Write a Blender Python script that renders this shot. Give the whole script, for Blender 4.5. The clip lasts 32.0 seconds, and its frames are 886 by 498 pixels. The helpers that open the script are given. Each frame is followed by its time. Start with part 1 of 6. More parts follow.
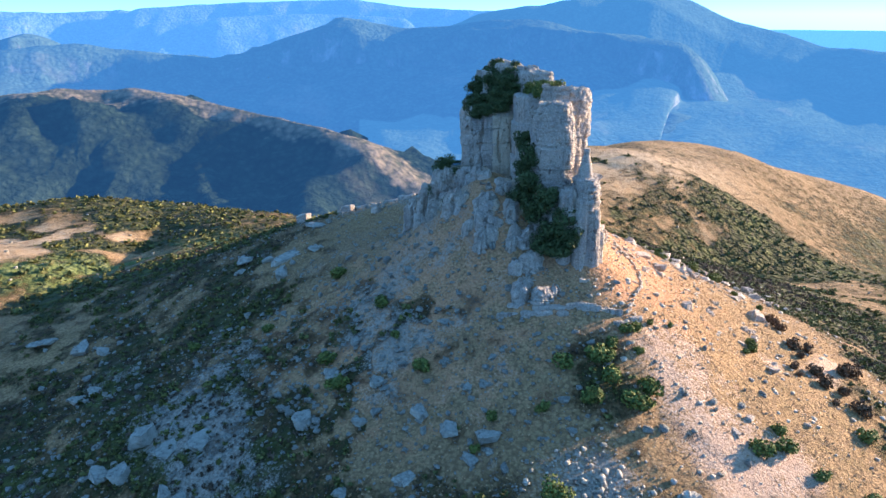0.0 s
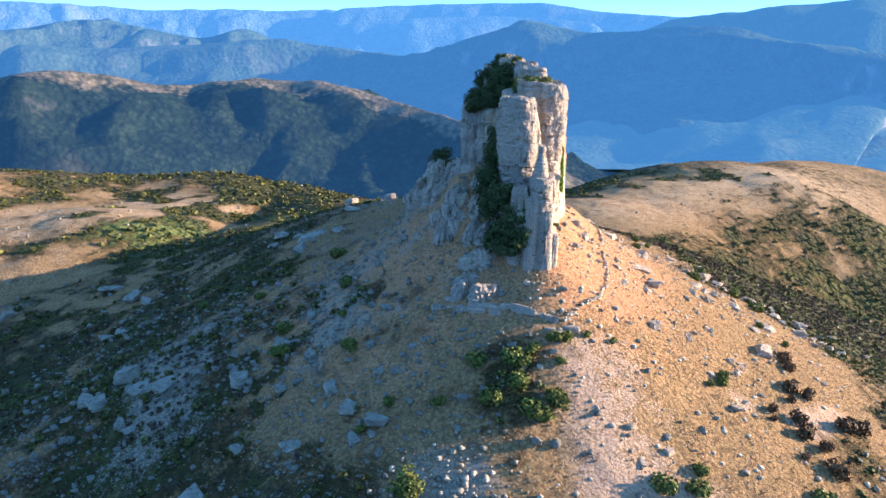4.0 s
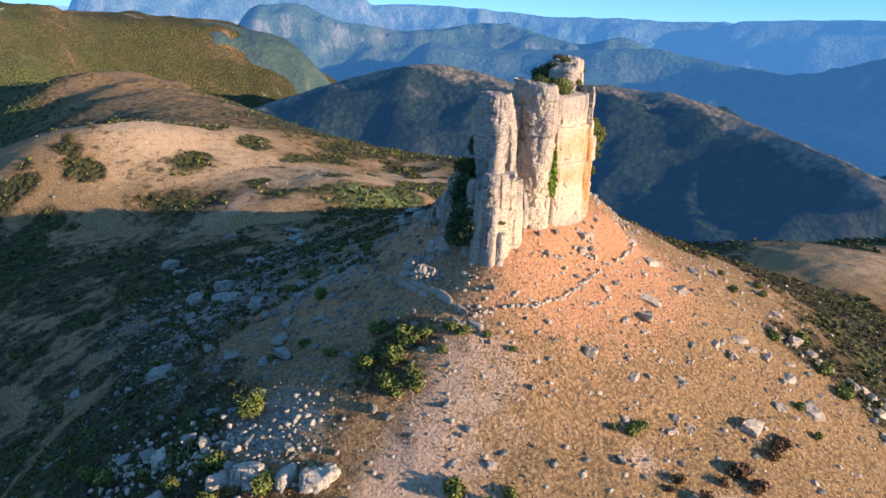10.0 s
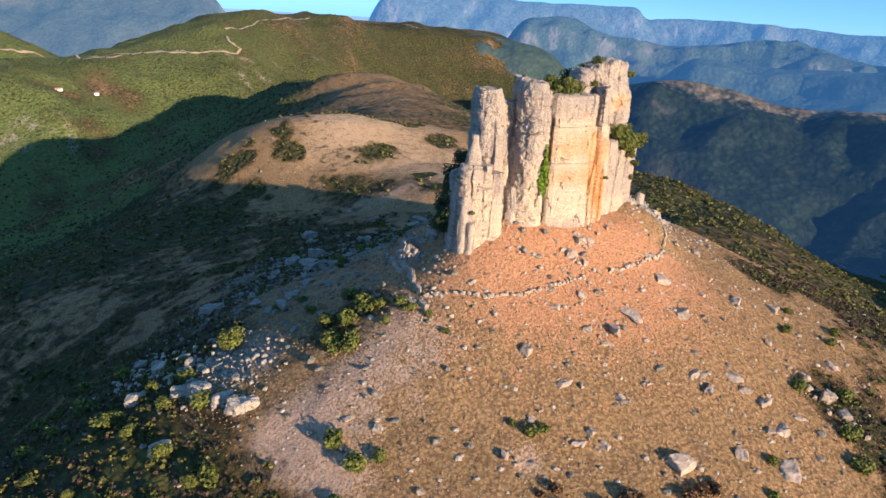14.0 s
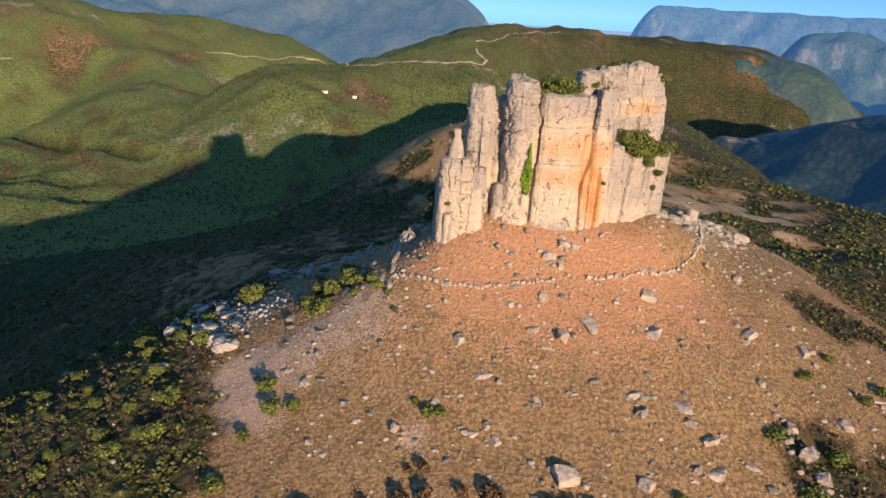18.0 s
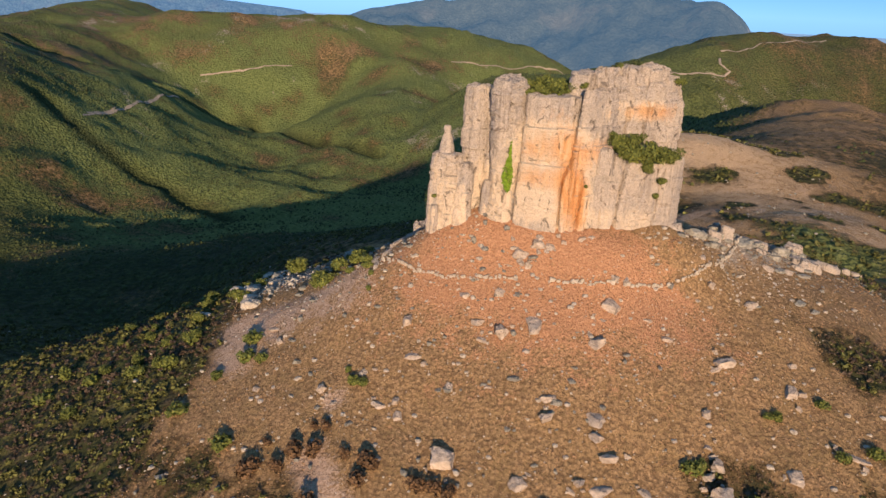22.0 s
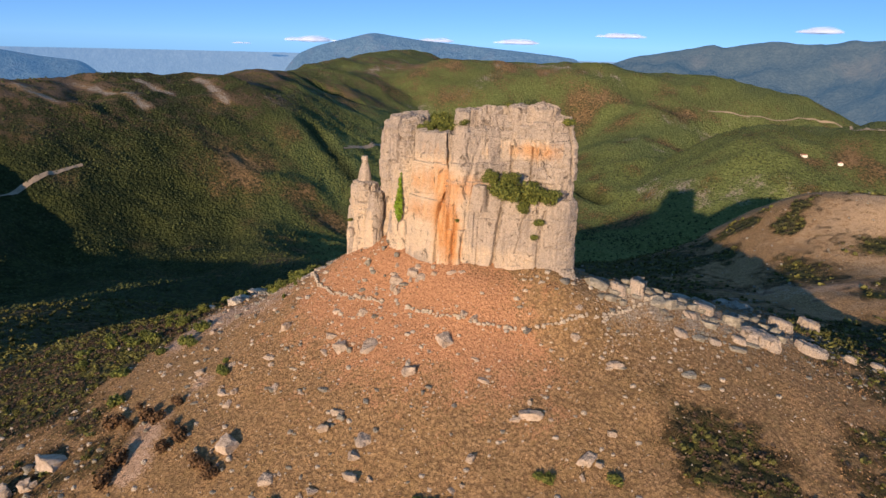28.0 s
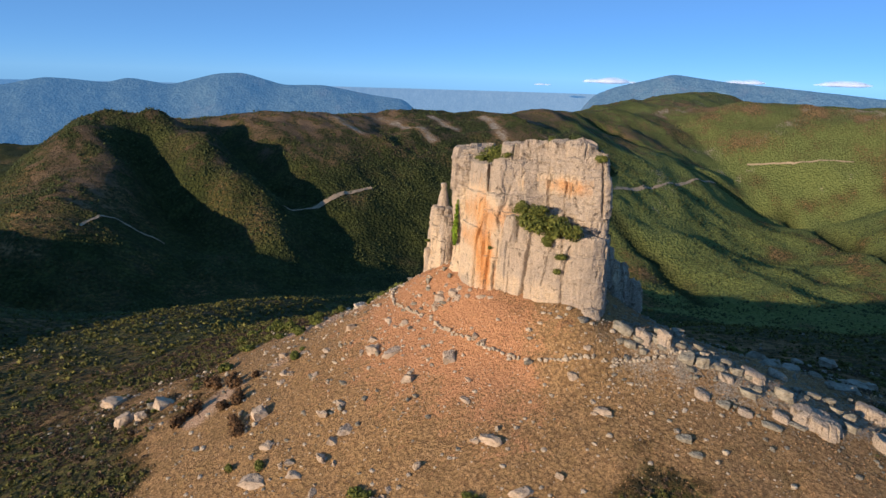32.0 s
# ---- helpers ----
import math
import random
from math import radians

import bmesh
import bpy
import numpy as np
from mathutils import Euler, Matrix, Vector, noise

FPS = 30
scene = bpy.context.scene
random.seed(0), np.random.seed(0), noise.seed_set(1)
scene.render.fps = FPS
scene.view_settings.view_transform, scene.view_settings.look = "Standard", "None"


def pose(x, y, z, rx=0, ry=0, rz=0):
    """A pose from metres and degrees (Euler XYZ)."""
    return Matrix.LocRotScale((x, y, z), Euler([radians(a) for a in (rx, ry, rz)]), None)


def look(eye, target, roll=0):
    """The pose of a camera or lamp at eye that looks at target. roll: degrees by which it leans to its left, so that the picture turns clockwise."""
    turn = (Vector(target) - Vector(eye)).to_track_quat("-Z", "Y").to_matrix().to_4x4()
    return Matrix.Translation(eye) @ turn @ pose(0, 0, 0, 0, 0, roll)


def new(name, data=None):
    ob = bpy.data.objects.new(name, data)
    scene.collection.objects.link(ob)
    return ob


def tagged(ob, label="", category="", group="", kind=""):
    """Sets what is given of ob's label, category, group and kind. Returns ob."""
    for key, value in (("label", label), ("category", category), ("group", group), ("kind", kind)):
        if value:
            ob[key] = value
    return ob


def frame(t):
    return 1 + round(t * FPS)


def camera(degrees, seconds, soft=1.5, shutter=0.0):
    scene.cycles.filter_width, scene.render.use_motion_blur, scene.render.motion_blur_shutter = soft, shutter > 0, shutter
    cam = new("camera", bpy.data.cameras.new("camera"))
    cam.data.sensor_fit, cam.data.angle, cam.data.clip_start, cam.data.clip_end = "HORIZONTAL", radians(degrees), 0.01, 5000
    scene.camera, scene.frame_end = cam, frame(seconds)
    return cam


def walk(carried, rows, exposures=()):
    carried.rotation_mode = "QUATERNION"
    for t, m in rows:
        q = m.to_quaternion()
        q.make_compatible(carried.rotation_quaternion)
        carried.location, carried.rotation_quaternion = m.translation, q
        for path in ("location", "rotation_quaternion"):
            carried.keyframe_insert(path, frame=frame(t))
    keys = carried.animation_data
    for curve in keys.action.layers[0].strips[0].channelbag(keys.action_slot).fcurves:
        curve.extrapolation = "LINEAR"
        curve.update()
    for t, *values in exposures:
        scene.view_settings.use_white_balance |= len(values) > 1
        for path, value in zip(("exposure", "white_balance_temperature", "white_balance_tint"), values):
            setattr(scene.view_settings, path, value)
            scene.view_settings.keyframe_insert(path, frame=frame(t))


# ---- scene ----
# --- the path ---
cam = camera(65.94, 32.0)
PATH = [
    (0.0, -20.24, -194.98, 69.02, 71.018, -0.021, 0.604),
    (0.5, -13.60, -194.86, 68.60, 71.162, -0.193, 2.276),
    (1.0, -6.83, -194.51, 68.27, 71.229, -0.379, 3.989),
    (1.5, 0.14, -194.05, 67.96, 71.319, -0.543, 5.723),
    (2.0, 7.08, -193.49, 67.42, 71.372, -0.680, 7.550),
    (2.5, 13.87, -192.78, 66.99, 71.346, -0.803, 9.567),
    (3.0, 20.59, -191.76, 66.70, 71.322, -0.871, 11.616),
    (3.5, 27.21, -190.51, 66.46, 71.271, -1.011, 13.897),
    (5.5, 56.16, -183.56, 67.79, 70.791, -1.375, 23.942),
    (6.0, 63.44, -181.06, 68.00, 70.751, -1.602, 26.525),
    (6.5, 70.74, -178.33, 68.15, 70.735, -1.819, 29.150),
    (7.0, 78.15, -175.33, 68.17, 70.754, -2.020, 31.778),
    (7.5, 85.56, -171.77, 68.26, 70.761, -2.187, 34.405),
    (8.0, 92.57, -167.67, 67.97, 70.767, -2.373, 37.022),
    (8.5, 99.37, -163.05, 67.49, 70.769, -2.590, 39.685),
    (9.0, 106.21, -158.31, 67.11, 70.766, -2.744, 42.434),
    (9.5, 113.19, -153.07, 66.89, 70.761, -2.850, 45.267),
    (10.0, 119.98, -147.56, 66.67, 70.775, -2.965, 48.056),
    (10.5, 126.63, -141.80, 66.51, 70.770, -3.044, 50.887),
    (11.0, 133.10, -135.84, 66.61, 70.771, -3.058, 53.757),
    (11.5, 139.14, -129.75, 66.75, 70.751, -3.072, 56.529),
    (12.0, 144.88, -123.36, 66.87, 70.750, -3.085, 59.306),
    (12.5, 150.03, -116.65, 67.05, 70.683, -3.121, 62.096),
    (13.0, 154.83, -109.79, 66.94, 70.687, -3.233, 64.911),
    (13.5, 159.15, -102.76, 66.73, 70.656, -3.381, 67.694),
    (14.0, 163.11, -95.54, 66.64, 70.572, -3.510, 70.427),
    (14.5, 166.80, -88.01, 66.66, 70.548, -3.515, 73.012),
    (16.5, 178.49, -56.11, 67.19, 70.500, -3.443, 83.844),
    (17.0, 180.41, -47.96, 67.19, 70.486, -3.447, 86.494),
    (17.5, 181.79, -39.76, 67.12, 70.483, -3.394, 89.206),
    (18.0, 182.67, -31.46, 67.14, 70.424, -3.325, 91.974),
    (18.5, 183.34, -22.98, 67.01, 70.430, -3.215, 94.826),
    (19.0, 183.77, -14.70, 67.10, 70.404, -3.074, 97.598),
    (19.5, 183.87, -6.21, 67.30, 70.422, -2.833, 100.401),
    (20.0, 183.56, 2.20, 67.55, 70.401, -2.630, 103.148),
    (20.5, 182.83, 10.49, 67.80, 70.415, -2.488, 105.728),
    (21.0, 181.65, 18.75, 67.91, 70.393, -2.338, 108.111),
    (21.5, 180.19, 26.76, 68.15, 70.324, -2.274, 110.451),
    (22.0, 178.28, 34.59, 68.33, 70.255, -2.208, 112.658),
    (22.5, 176.01, 42.35, 68.44, 70.203, -2.138, 114.630),
    (23.0, 173.48, 49.81, 68.78, 70.091, -2.124, 116.488),
    (23.5, 170.48, 57.27, 68.97, 70.021, -2.078, 118.474),
    (24.0, 167.08, 64.54, 69.28, 69.912, -2.003, 120.459),
    (24.5, 163.47, 71.77, 69.46, 69.836, -1.932, 122.522),
    (26.5, 147.18, 99.94, 69.80, 69.719, -1.756, 130.437),
    (27.0, 142.45, 106.61, 69.84, 70.407, -1.716, 132.002),
    (27.5, 137.68, 113.26, 69.81, 71.805, -1.633, 133.635),
    (28.0, 132.76, 119.67, 69.77, 73.204, -1.634, 135.332),
    (28.5, 128.10, 125.50, 69.82, 74.496, -1.686, 137.856),
    (29.0, 122.66, 131.51, 69.75, 75.913, -1.712, 141.111),
    (29.5, 117.15, 137.28, 69.68, 76.442, -1.763, 144.193),
    (30.0, 111.34, 142.80, 69.72, 76.317, -1.798, 147.278),
    (30.5, 105.21, 148.14, 69.80, 76.197, -1.807, 150.412),
    (31.0, 98.78, 153.30, 69.98, 76.054, -1.779, 153.575),
    (31.5, 92.06, 158.16, 70.18, 75.900, -1.723, 156.717),
    (32.0, 85.12, 162.66, 70.39, 75.773, -1.653, 159.919),
]
walk(cam, [(t, pose(x, y, z, rx, ry, rz)) for t, x, y, z, rx, ry, rz in PATH], [(0, 2.3, 5750, 14), (6, 1.96, 5850, 14), (9, 1.6, 5950, 15), (13, 1.35, 6000, 16), (19, 0.94, 6250, 17), (26, 0.76, 6500, 18), (28.5, 0.76, 6450, 17), (32, 0.74, 6250, 12)])

# --- daylight: a low warm sun and a clear sky ---
SUN_AZ, SUN_EL = 23.0, 11.3          # degrees from +x towards +y, and above the horizon
world = bpy.data.worlds.new("sky")
scene.world = world
world.use_nodes = True
wn = world.node_tree.nodes
sky = wn.new("ShaderNodeTexSky")
sky.sky_type = "NISHITA"
sky.sun_disc = False
sky.sun_elevation = radians(SUN_EL)
sky.sun_rotation = radians(90 - SUN_AZ)
sky.altitude = 5000
sky.air_density, sky.dust_density, sky.ozone_density = 0.7, 0.0, 5.0
wn["Background"].inputs["Strength"].default_value = 0.122
air = wn.new("ShaderNodeMix")                  # haze evens the sky out towards one clear blue
air.data_type = "RGBA"
air.inputs[0].default_value = 0.6
air.inputs[7].default_value = (0.70, 1.65, 2.82, 1)
world.node_tree.links.new(sky.outputs[0], air.inputs[6])
world.node_tree.links.new(air.outputs[2], wn["Background"].inputs["Color"])
sun = new("sun", bpy.data.lights.new("sun", "SUN"))
sun.data.energy, sun.data.angle, sun.data.color = 4.15, radians(0.53), (1.0, 0.74, 0.475)
ca, sa, ce, se = math.cos(radians(SUN_AZ)), math.sin(radians(SUN_AZ)), math.cos(radians(SUN_EL)), math.sin(radians(SUN_EL))
sun.matrix_world = look((ca * ce * 900, sa * ce * 900, se * 900), (0, 0, 0))


# --- the lie of the land, in formulas ---
def fbm(x, y, scale, octaves=4, seed=0.0, ridged=False):
    """Value noise summed over octaves, for arrays, about -1 to 1."""
    out = np.zeros_like(x, dtype=float)
    amp, tot = 1.0, 0.0
    for o in range(octaves):
        f = 2.03 ** o / scale
        c, s = math.cos(1.3 * o + seed), math.sin(1.3 * o + seed)
        u, v = (x * c - y * s) * f + 17.3 * o + seed * 7.1, (x * s + y * c) * f - 9.7 * o + seed * 3.7
        iu, iv = np.floor(u), np.floor(v)
        fu, fv = u - iu, v - iv
        fu, fv = fu * fu * fu * (fu * (6 * fu - 15) + 10), fv * fv * fv * (fv * (6 * fv - 15) + 10)

        def h(a, b):
            q = np.sin(a * 127.1 + b * 311.7 + 74.7) * 43758.5453
            return (q - np.floor(q)) * 2 - 1
        n = (h(iu, iv) * (1 - fu) + h(iu + 1, iv) * fu) * (1 - fv) + (h(iu, iv + 1) * (1 - fu) + h(iu + 1, iv + 1) * fu) * fv
        out += amp * (1 - 2 * np.abs(n) if ridged else n)
        tot += amp
        amp *= 0.5
    return out / tot


# how the hill falls away from the crag: distance and height
FALL_R = [0, 12, 17, 23, 30, 36, 50, 62, 80, 100, 120, 150, 200, 260, 340, 480, 600, 800, 1000, 1600, 2600, 5200]
FALL_Z = [16, 15.2, 11.6, 6.6, 2.6, -0.5, -7.5, -14, -21.5, -30, -38, -49, -62, -76, -98, -145, -190, -255, -285, -290, -290, -330]
# broad swells on it: x, y, height, radius
SWELLS = [
    (-90, -50, 2.2, 60),
    (-100, 62, 12.6, 40),
    (-205, 0, 13.9, 60),
    (-190, -70, -3.7, 60),
    (-320, 100, -7.5, 90),
    (-260, -235, 2.9, 90),
    (-57, 75, 9.5, 35),
    (-10, 62, 1.6, 28),
    (30, 42, -2.4, 22),
    (30, 150, 16.0, 60),
    (50, 300, -8.1, 80),
    (45, -30, -1.4, 22),
    (12, -156, 8.5, 42),
    (92, 41, -3.0, 35),
    (10, -85, 1.4, 25),
    (-260, 180, -9.1, 80),
]
DIPS = [
    (110, -150, -4.3, 40),
    (25, -48, 2.9, 14),
    (-15, -7, 11.9, 13),
    (-380, -40, 36.5, 70),
    (-470, -90, 23.5, 70),
    (185, 250, -16.6, 60),
    (110, 410, -7.8, 60),
    (2, 28, -2.0, 10),
    (10, 30, -4.2, 14),
    (-200, 90, 15.7, 50),
    (-150, 190, 25.9, 60),
    (-230, 270, 28.8, 60),
    (-320, 290, 27.3, 70),
    (-75, -155, -21.5, 45),
    (-40, -112, 8.5, 22),
    (0, 31, 6.9, 7),
    (-50, -265, -38.0, 58),
    (-150, -300, -34.0, 70),
    (17, -34, 2.6, 7),
    (-10, 31, 1.0, 7),
    (-18, 37, 4.6, 6.5),
    (-28, 44, 3.4, 8),
    (-41, 53, 2.6, 9),
    (-190, -400, -42.0, 80),
]
# crests beyond the valleys: half-width, then x, y, z along each crest
CRESTS = [
    (260, (-290, 100, -40), (-385, 104, -31), (-600, 135, -38), (-900, 165, -45), (-1020, 130, -62), (-1100, 40, -120)),
    (230, (30, 285, -48), (110, 400, -38), (225, 497, -62), (330, 520, -90)),
    (420, (-1421, -389, -100), (-1533, -311, -92), (-1645, -156, -66), (-1793, -29, -27), (-1935, 95, 10), (-2063, 268, 34), (-2131, 437, 22), (-2127, 783, 14)),
    (460, (-2300, -200, -190), (-2250, -450, -150), (-2180, -700, -60), (-2080, -1000, -20), (-1900, -1350, 10), (-1700, -1650, 0), (-1500, -1850, -30)),
    (620, (-2250, -2615, 30), (-1700, -2200, 0), (-1343, -1848, -33), (-648, -1496, -25), (-200, -1460, -47), (60, -1370, -45), (250, -1270, -110), (420, -1180, -230)),
    (300, (-2000, -1000, -70), (-1480, -800, -165), (-1216, -650, -225)),
    (300, (-648, -1496, -30), (-560, -1100, -190), (-480, -800, -290)),
    (300, (60, -1370, -50), (100, -1000, -150), (80, -650, -260)),
    # an added crest out of view, whose shadow darkens the valley
    (330, (225, -185, -88), (330, -300, -75), (480, -420, -78), (560, -800, -120), (700, -1150, -135)),
    (120, (212, -1272, -23), (234, -1117, -70), (250, -978, -100), (250, -869, -122)),
    (120, (128, -1277, -20), (72, -1190, -51), (4, -1090, -100), (-32, -1007, -145)),
]


def crest_height(x, y):
    """The highest of the far slopes over each place."""
    best = np.full(np.shape(x), -1e4)
    for half, *pts in CRESTS:
        for (ax, ay, az), (bx, by, bz) in zip(pts, pts[1:]):
            dx, dy = bx - ax, by - ay
            s = np.clip(((x - ax) * dx + (y - ay) * dy) / (dx * dx + dy * dy), 0, 1)
            d = np.hypot(x - ax - s * dx, y - ay - s * dy)
            z = az + (bz - az) * s - 0.42 * half * (np.sqrt(1 + (d / (half * 0.55)) ** 2) - 1)
            best = np.where(z > best, z, best)
    return best


# gullies down the far hillsides: depth, half-width, then places along each
GULLIES = [
    (24, 15, (-1010, -1640), (-1080, -1440), (-1225, -1310), (-1380, -1180), (-1290, -1000), (-1205, -830), (-1138, -650)),
    (14, 22, (-743, -1181), (-727, -982), (-759, -888), (-734, -741)),
    (34, 50, (168, -1181), (114, -1039), (68, -935)),
    (44, 55, (30, -1321), (-48, -1136), (-99, -1001), (-120, -907)),
]


def gully_distance(x, y, pts):
    near = np.full(np.shape(x), 1e9)
    for (ax, ay), (bx, by) in zip(pts, pts[1:]):
        s = np.clip(((x - ax) * (bx - ax) + (y - ay) * (by - ay)) / ((bx - ax) ** 2 + (by - ay) ** 2), 0, 1)
        near = np.minimum(near, np.hypot(x - ax - s * (bx - ax), y - ay - s * (by - ay)))
    return near


def land(x, y):
    """Height of the ground."""
    x, y = np.asarray(x, dtype=float), np.asarray(y, dtype=float)
    px, py = x - 3.0, y + 3.0
    py = np.where(np.abs(py) > 0, py, py)
    # the crag is longer than wide, and so is the foot of the hill
    w = np.exp(-np.hypot(px, py) / 70.0)
    r = np.hypot(px * (1 + 0.0 * w), np.sign(py) * np.maximum(np.abs(py) - 18 * w, 0))
    z = sum(np.interp(np.abs(r + d), FALL_R, FALL_Z) for d in (-3.0, -1.0, 1.0, 3.0)) / 4
    c = crest_height(x, y)
    k = 25.0
    big = np.maximum(z, c) + k * np.log1p(np.exp(-np.abs(z - c) / k)) * np.clip((np.hypot(x, y) - 250) / 300, 0, 1)
    z = np.where(np.hypot(x, y) < 200, z, big)
    for sx, sy, h, rad in SWELLS + DIPS:
        z = z + h * np.exp(-((x - sx) ** 2 + (y - sy) ** 2) / (2 * rad * rad))
    rr = np.hypot(x, y)
    far = np.clip((rr - 260) / 700, 0, 1)
    z = z + far * (34 * fbm(x, y, 420, 5, 1.7, True) + 12 * (fbm(x, y, 190, 4, 0.4, True) - 0.25)) * (0.5 + 0.5 * far)
    for deep, half, *pts in GULLIES:
        z = z - deep * np.exp(-(gully_distance(x, y, pts) / half) ** 2)
    mid = np.clip((rr - 60) / 120, 0, 1)
    z = z + mid * 2.2 * fbm(x, y, 46, 4, 2.2) + 0.55 * fbm(x, y, 11, 3, 4.4) * np.clip((rr - 18) / 30, 0, 1)
    return z


def land1(x, y):
    return float(land(np.array([x]), np.array([y]))[0])


# --- materials ---
def material(name):
    m = bpy.data.materials.new(name)
    m.use_nodes = True
    nt = m.node_tree
    return m, nt, nt.nodes["Principled BSDF"]


def node(nt, kind, links=(), **sets):
    n = nt.nodes.new(kind)
    for k, v in sets.items():
        if k in n.inputs:
            n.inputs[k].default_value = v
    for k, src in links:
        nt.links.new(src, n.inputs[k])
    return n


def noise_tex(nt, co, scale, detail=6.0, rough=0.6, distort=0.0):
    return node(nt, "ShaderNodeTexNoise", [("Vector", co)], Scale=scale, Detail=detail, Roughness=rough, Distortion=distort).outputs["Fac"]


def ramp(nt, fac, stops):
    n = nt.nodes.new("ShaderNodeValToRGB")
    nt.links.new(fac, n.inputs["Fac"])
    while len(n.color_ramp.elements) < len(stops):
        n.color_ramp.elements.new(0.5)
    for e, (p, c) in zip(n.color_ramp.elements, stops):
        e.position = p
        e.color = (*c, 1) if isinstance(c, tuple) else (c, c, c, 1)
    return n.outputs["Color"]


def mix(nt, fac, a, b, mode="MIX"):
    n = nt.nodes.new("ShaderNodeMix")
    n.data_type, n.blend_type = "RGBA", mode
    for k, v in ((0, fac), (6, a), (7, b)):
        sock = n.inputs[k]
        if isinstance(v, (int, float)):
            sock.default_value = v if k == 0 else (v, v, v, 1)
        elif isinstance(v, tuple):
            sock.default_value = (*v, 1)
        else:
            nt.links.new(v, sock)
    return n.outputs[2]


def maths(nt, op, a, b=0.0):
    n = nt.nodes.new("ShaderNodeMath")
    n.operation = op
    for sock, v in zip(n.inputs, (a, b)):
        if isinstance(v, (int, float)):
            sock.default_value = v
        else:
            nt.links.new(v, sock)
    return n.outputs[0]


def bump(nt, bsdf, height, strength, dist):
    b = node(nt, "ShaderNodeBump", [("Height", height)], Strength=strength, Distance=dist)
    nt.links.new(b.outputs[0], bsdf.inputs["Normal"])


def coords(nt):
    return nt.nodes.new("ShaderNodeTexCoord").outputs["Object"]


def stretched(nt, co, sx, sy, sz):
    n = node(nt, "ShaderNodeMapping", [("Vector", co)])
    n.inputs["Scale"].default_value = (sx, sy, sz)
    return n.outputs[0]


def attr(nt, name):
    n = nt.nodes.new("ShaderNodeAttribute")
    n.attribute_name = name
    return n.outputs["Fac"]


def make_ground():
    m, nt, b = material("dry_hillside")
    co = coords(nt)
    n_fine, n_mid, n_big = noise_tex(nt, co, 1.6, 8, 0.7), noise_tex(nt, co, 0.16, 6, 0.6), noise_tex(nt, co, 0.03, 5, 0.55)
    n_tuft = node(nt, "ShaderNodeTexVoronoi", [("Vector", co)], Scale=1.1).outputs["Distance"]
    grass = ramp(nt, n_fine, [(0.28, (0.115, 0.070, 0.034)), (0.45, (0.30, 0.188, 0.090)), (0.60, (0.42, 0.272, 0.135)), (0.78, (0.62, 0.45, 0.26))])
    grass = mix(nt, ramp(nt, n_mid, [(0.4, 0.0), (0.65, 0.7)]), grass, (0.25, 0.17, 0.072))
    grass = mix(nt, attr(nt, "high_heath"), grass, ramp(nt, n_mid, [(0.35, (0.085, 0.066, 0.045)), (0.65, (0.20, 0.145, 0.10))]))
    grass = mix(nt, ramp(nt, n_tuft, [(0.40, 0.0), (0.72, 0.7)]), grass, (0.13, 0.08, 0.042))
    soil = ramp(nt, n_fine, [(0.27, (0.22, 0.105, 0.054)), (0.46, (0.40, 0.205, 0.105)), (0.62, (0.52, 0.285, 0.15)), (0.8, (0.68, 0.47, 0.29))])
    pale = ramp(nt, n_fine, [(0.3, (0.24, 0.155, 0.10)), (0.52, (0.43, 0.30, 0.205)), (0.75, (0.58, 0.45, 0.34))])
    straw = ramp(nt, n_fine, [(0.28, (0.24, 0.155, 0.085)), (0.45, (0.45, 0.31, 0.175)), (0.6, (0.57, 0.41, 0.245)), (0.78, (0.70, 0.55, 0.36))])
    straw = mix(nt, ramp(nt, n_mid, [(0.5, 0.0), (0.68, 0.5)]), straw, (0.36, 0.235, 0.135))
    scrub = ramp(nt, n_fine, [(0.25, (0.026, 0.022, 0.011)), (0.5, (0.084, 0.078, 0.030)), (0.8, (0.155, 0.142, 0.054))])
    scrub = mix(nt, ramp(nt, n_big, [(0.4, 0.0), (0.65, 0.6)]), scrub, (0.125, 0.14, 0.036))
    scrub = mix(nt, ramp(nt, noise_tex(nt, co, 0.011, 6, 0.6), [(0.52, 0.0), (0.64, 0.35)]), scrub, (0.16, 0.115, 0.06))
    scrub = mix(nt, ramp(nt, n_mid, [(0.46, 0.0), (0.6, 0.75)]), scrub, ramp(nt, n_fine, [(0.3, (0.030, 0.022, 0.016)), (0.6, (0.085, 0.062, 0.046)), (0.8, (0.14, 0.105, 0.08))]))
    crowns = node(nt, "ShaderNodeTexVoronoi", [("Vector", co)], Scale=0.17).outputs["Distance"]
    crowns_small = node(nt, "ShaderNodeTexVoronoi", [("Vector", co)], Scale=0.42).outputs["Distance"]
    # darkens the gaps between crowns below: their shade put into the colour
    canopy = maths(nt, "ADD", crowns, maths(nt, "MULTIPLY", crowns_small, 0.5))
    scrub = mix(nt, ramp(nt, canopy, [(0.45, 0.0), (0.95, 0.75)]), scrub, (0.022, 0.030, 0.010))
    wood = mix(nt, ramp(nt, canopy, [(0.5, 0.0), (1.0, 0.6)]), ramp(nt, n_big, [(0.35, (0.026, 0.037, 0.013)), (0.65, (0.058, 0.069, 0.022))]), (0.013, 0.018, 0.007))
    scrub = mix(nt, attr(nt, "far_woods"), scrub, wood)
    # grass green with some haze mixed in: paler and bluer than the plant
    meadow = mix(nt, ramp(nt, canopy, [(0.55, 0.0), (1.0, 0.45)]), ramp(nt, n_mid, [(0.35, (0.112, 0.145, 0.048)), (0.65, (0.170, 0.200, 0.068))]), (0.055, 0.075, 0.020))
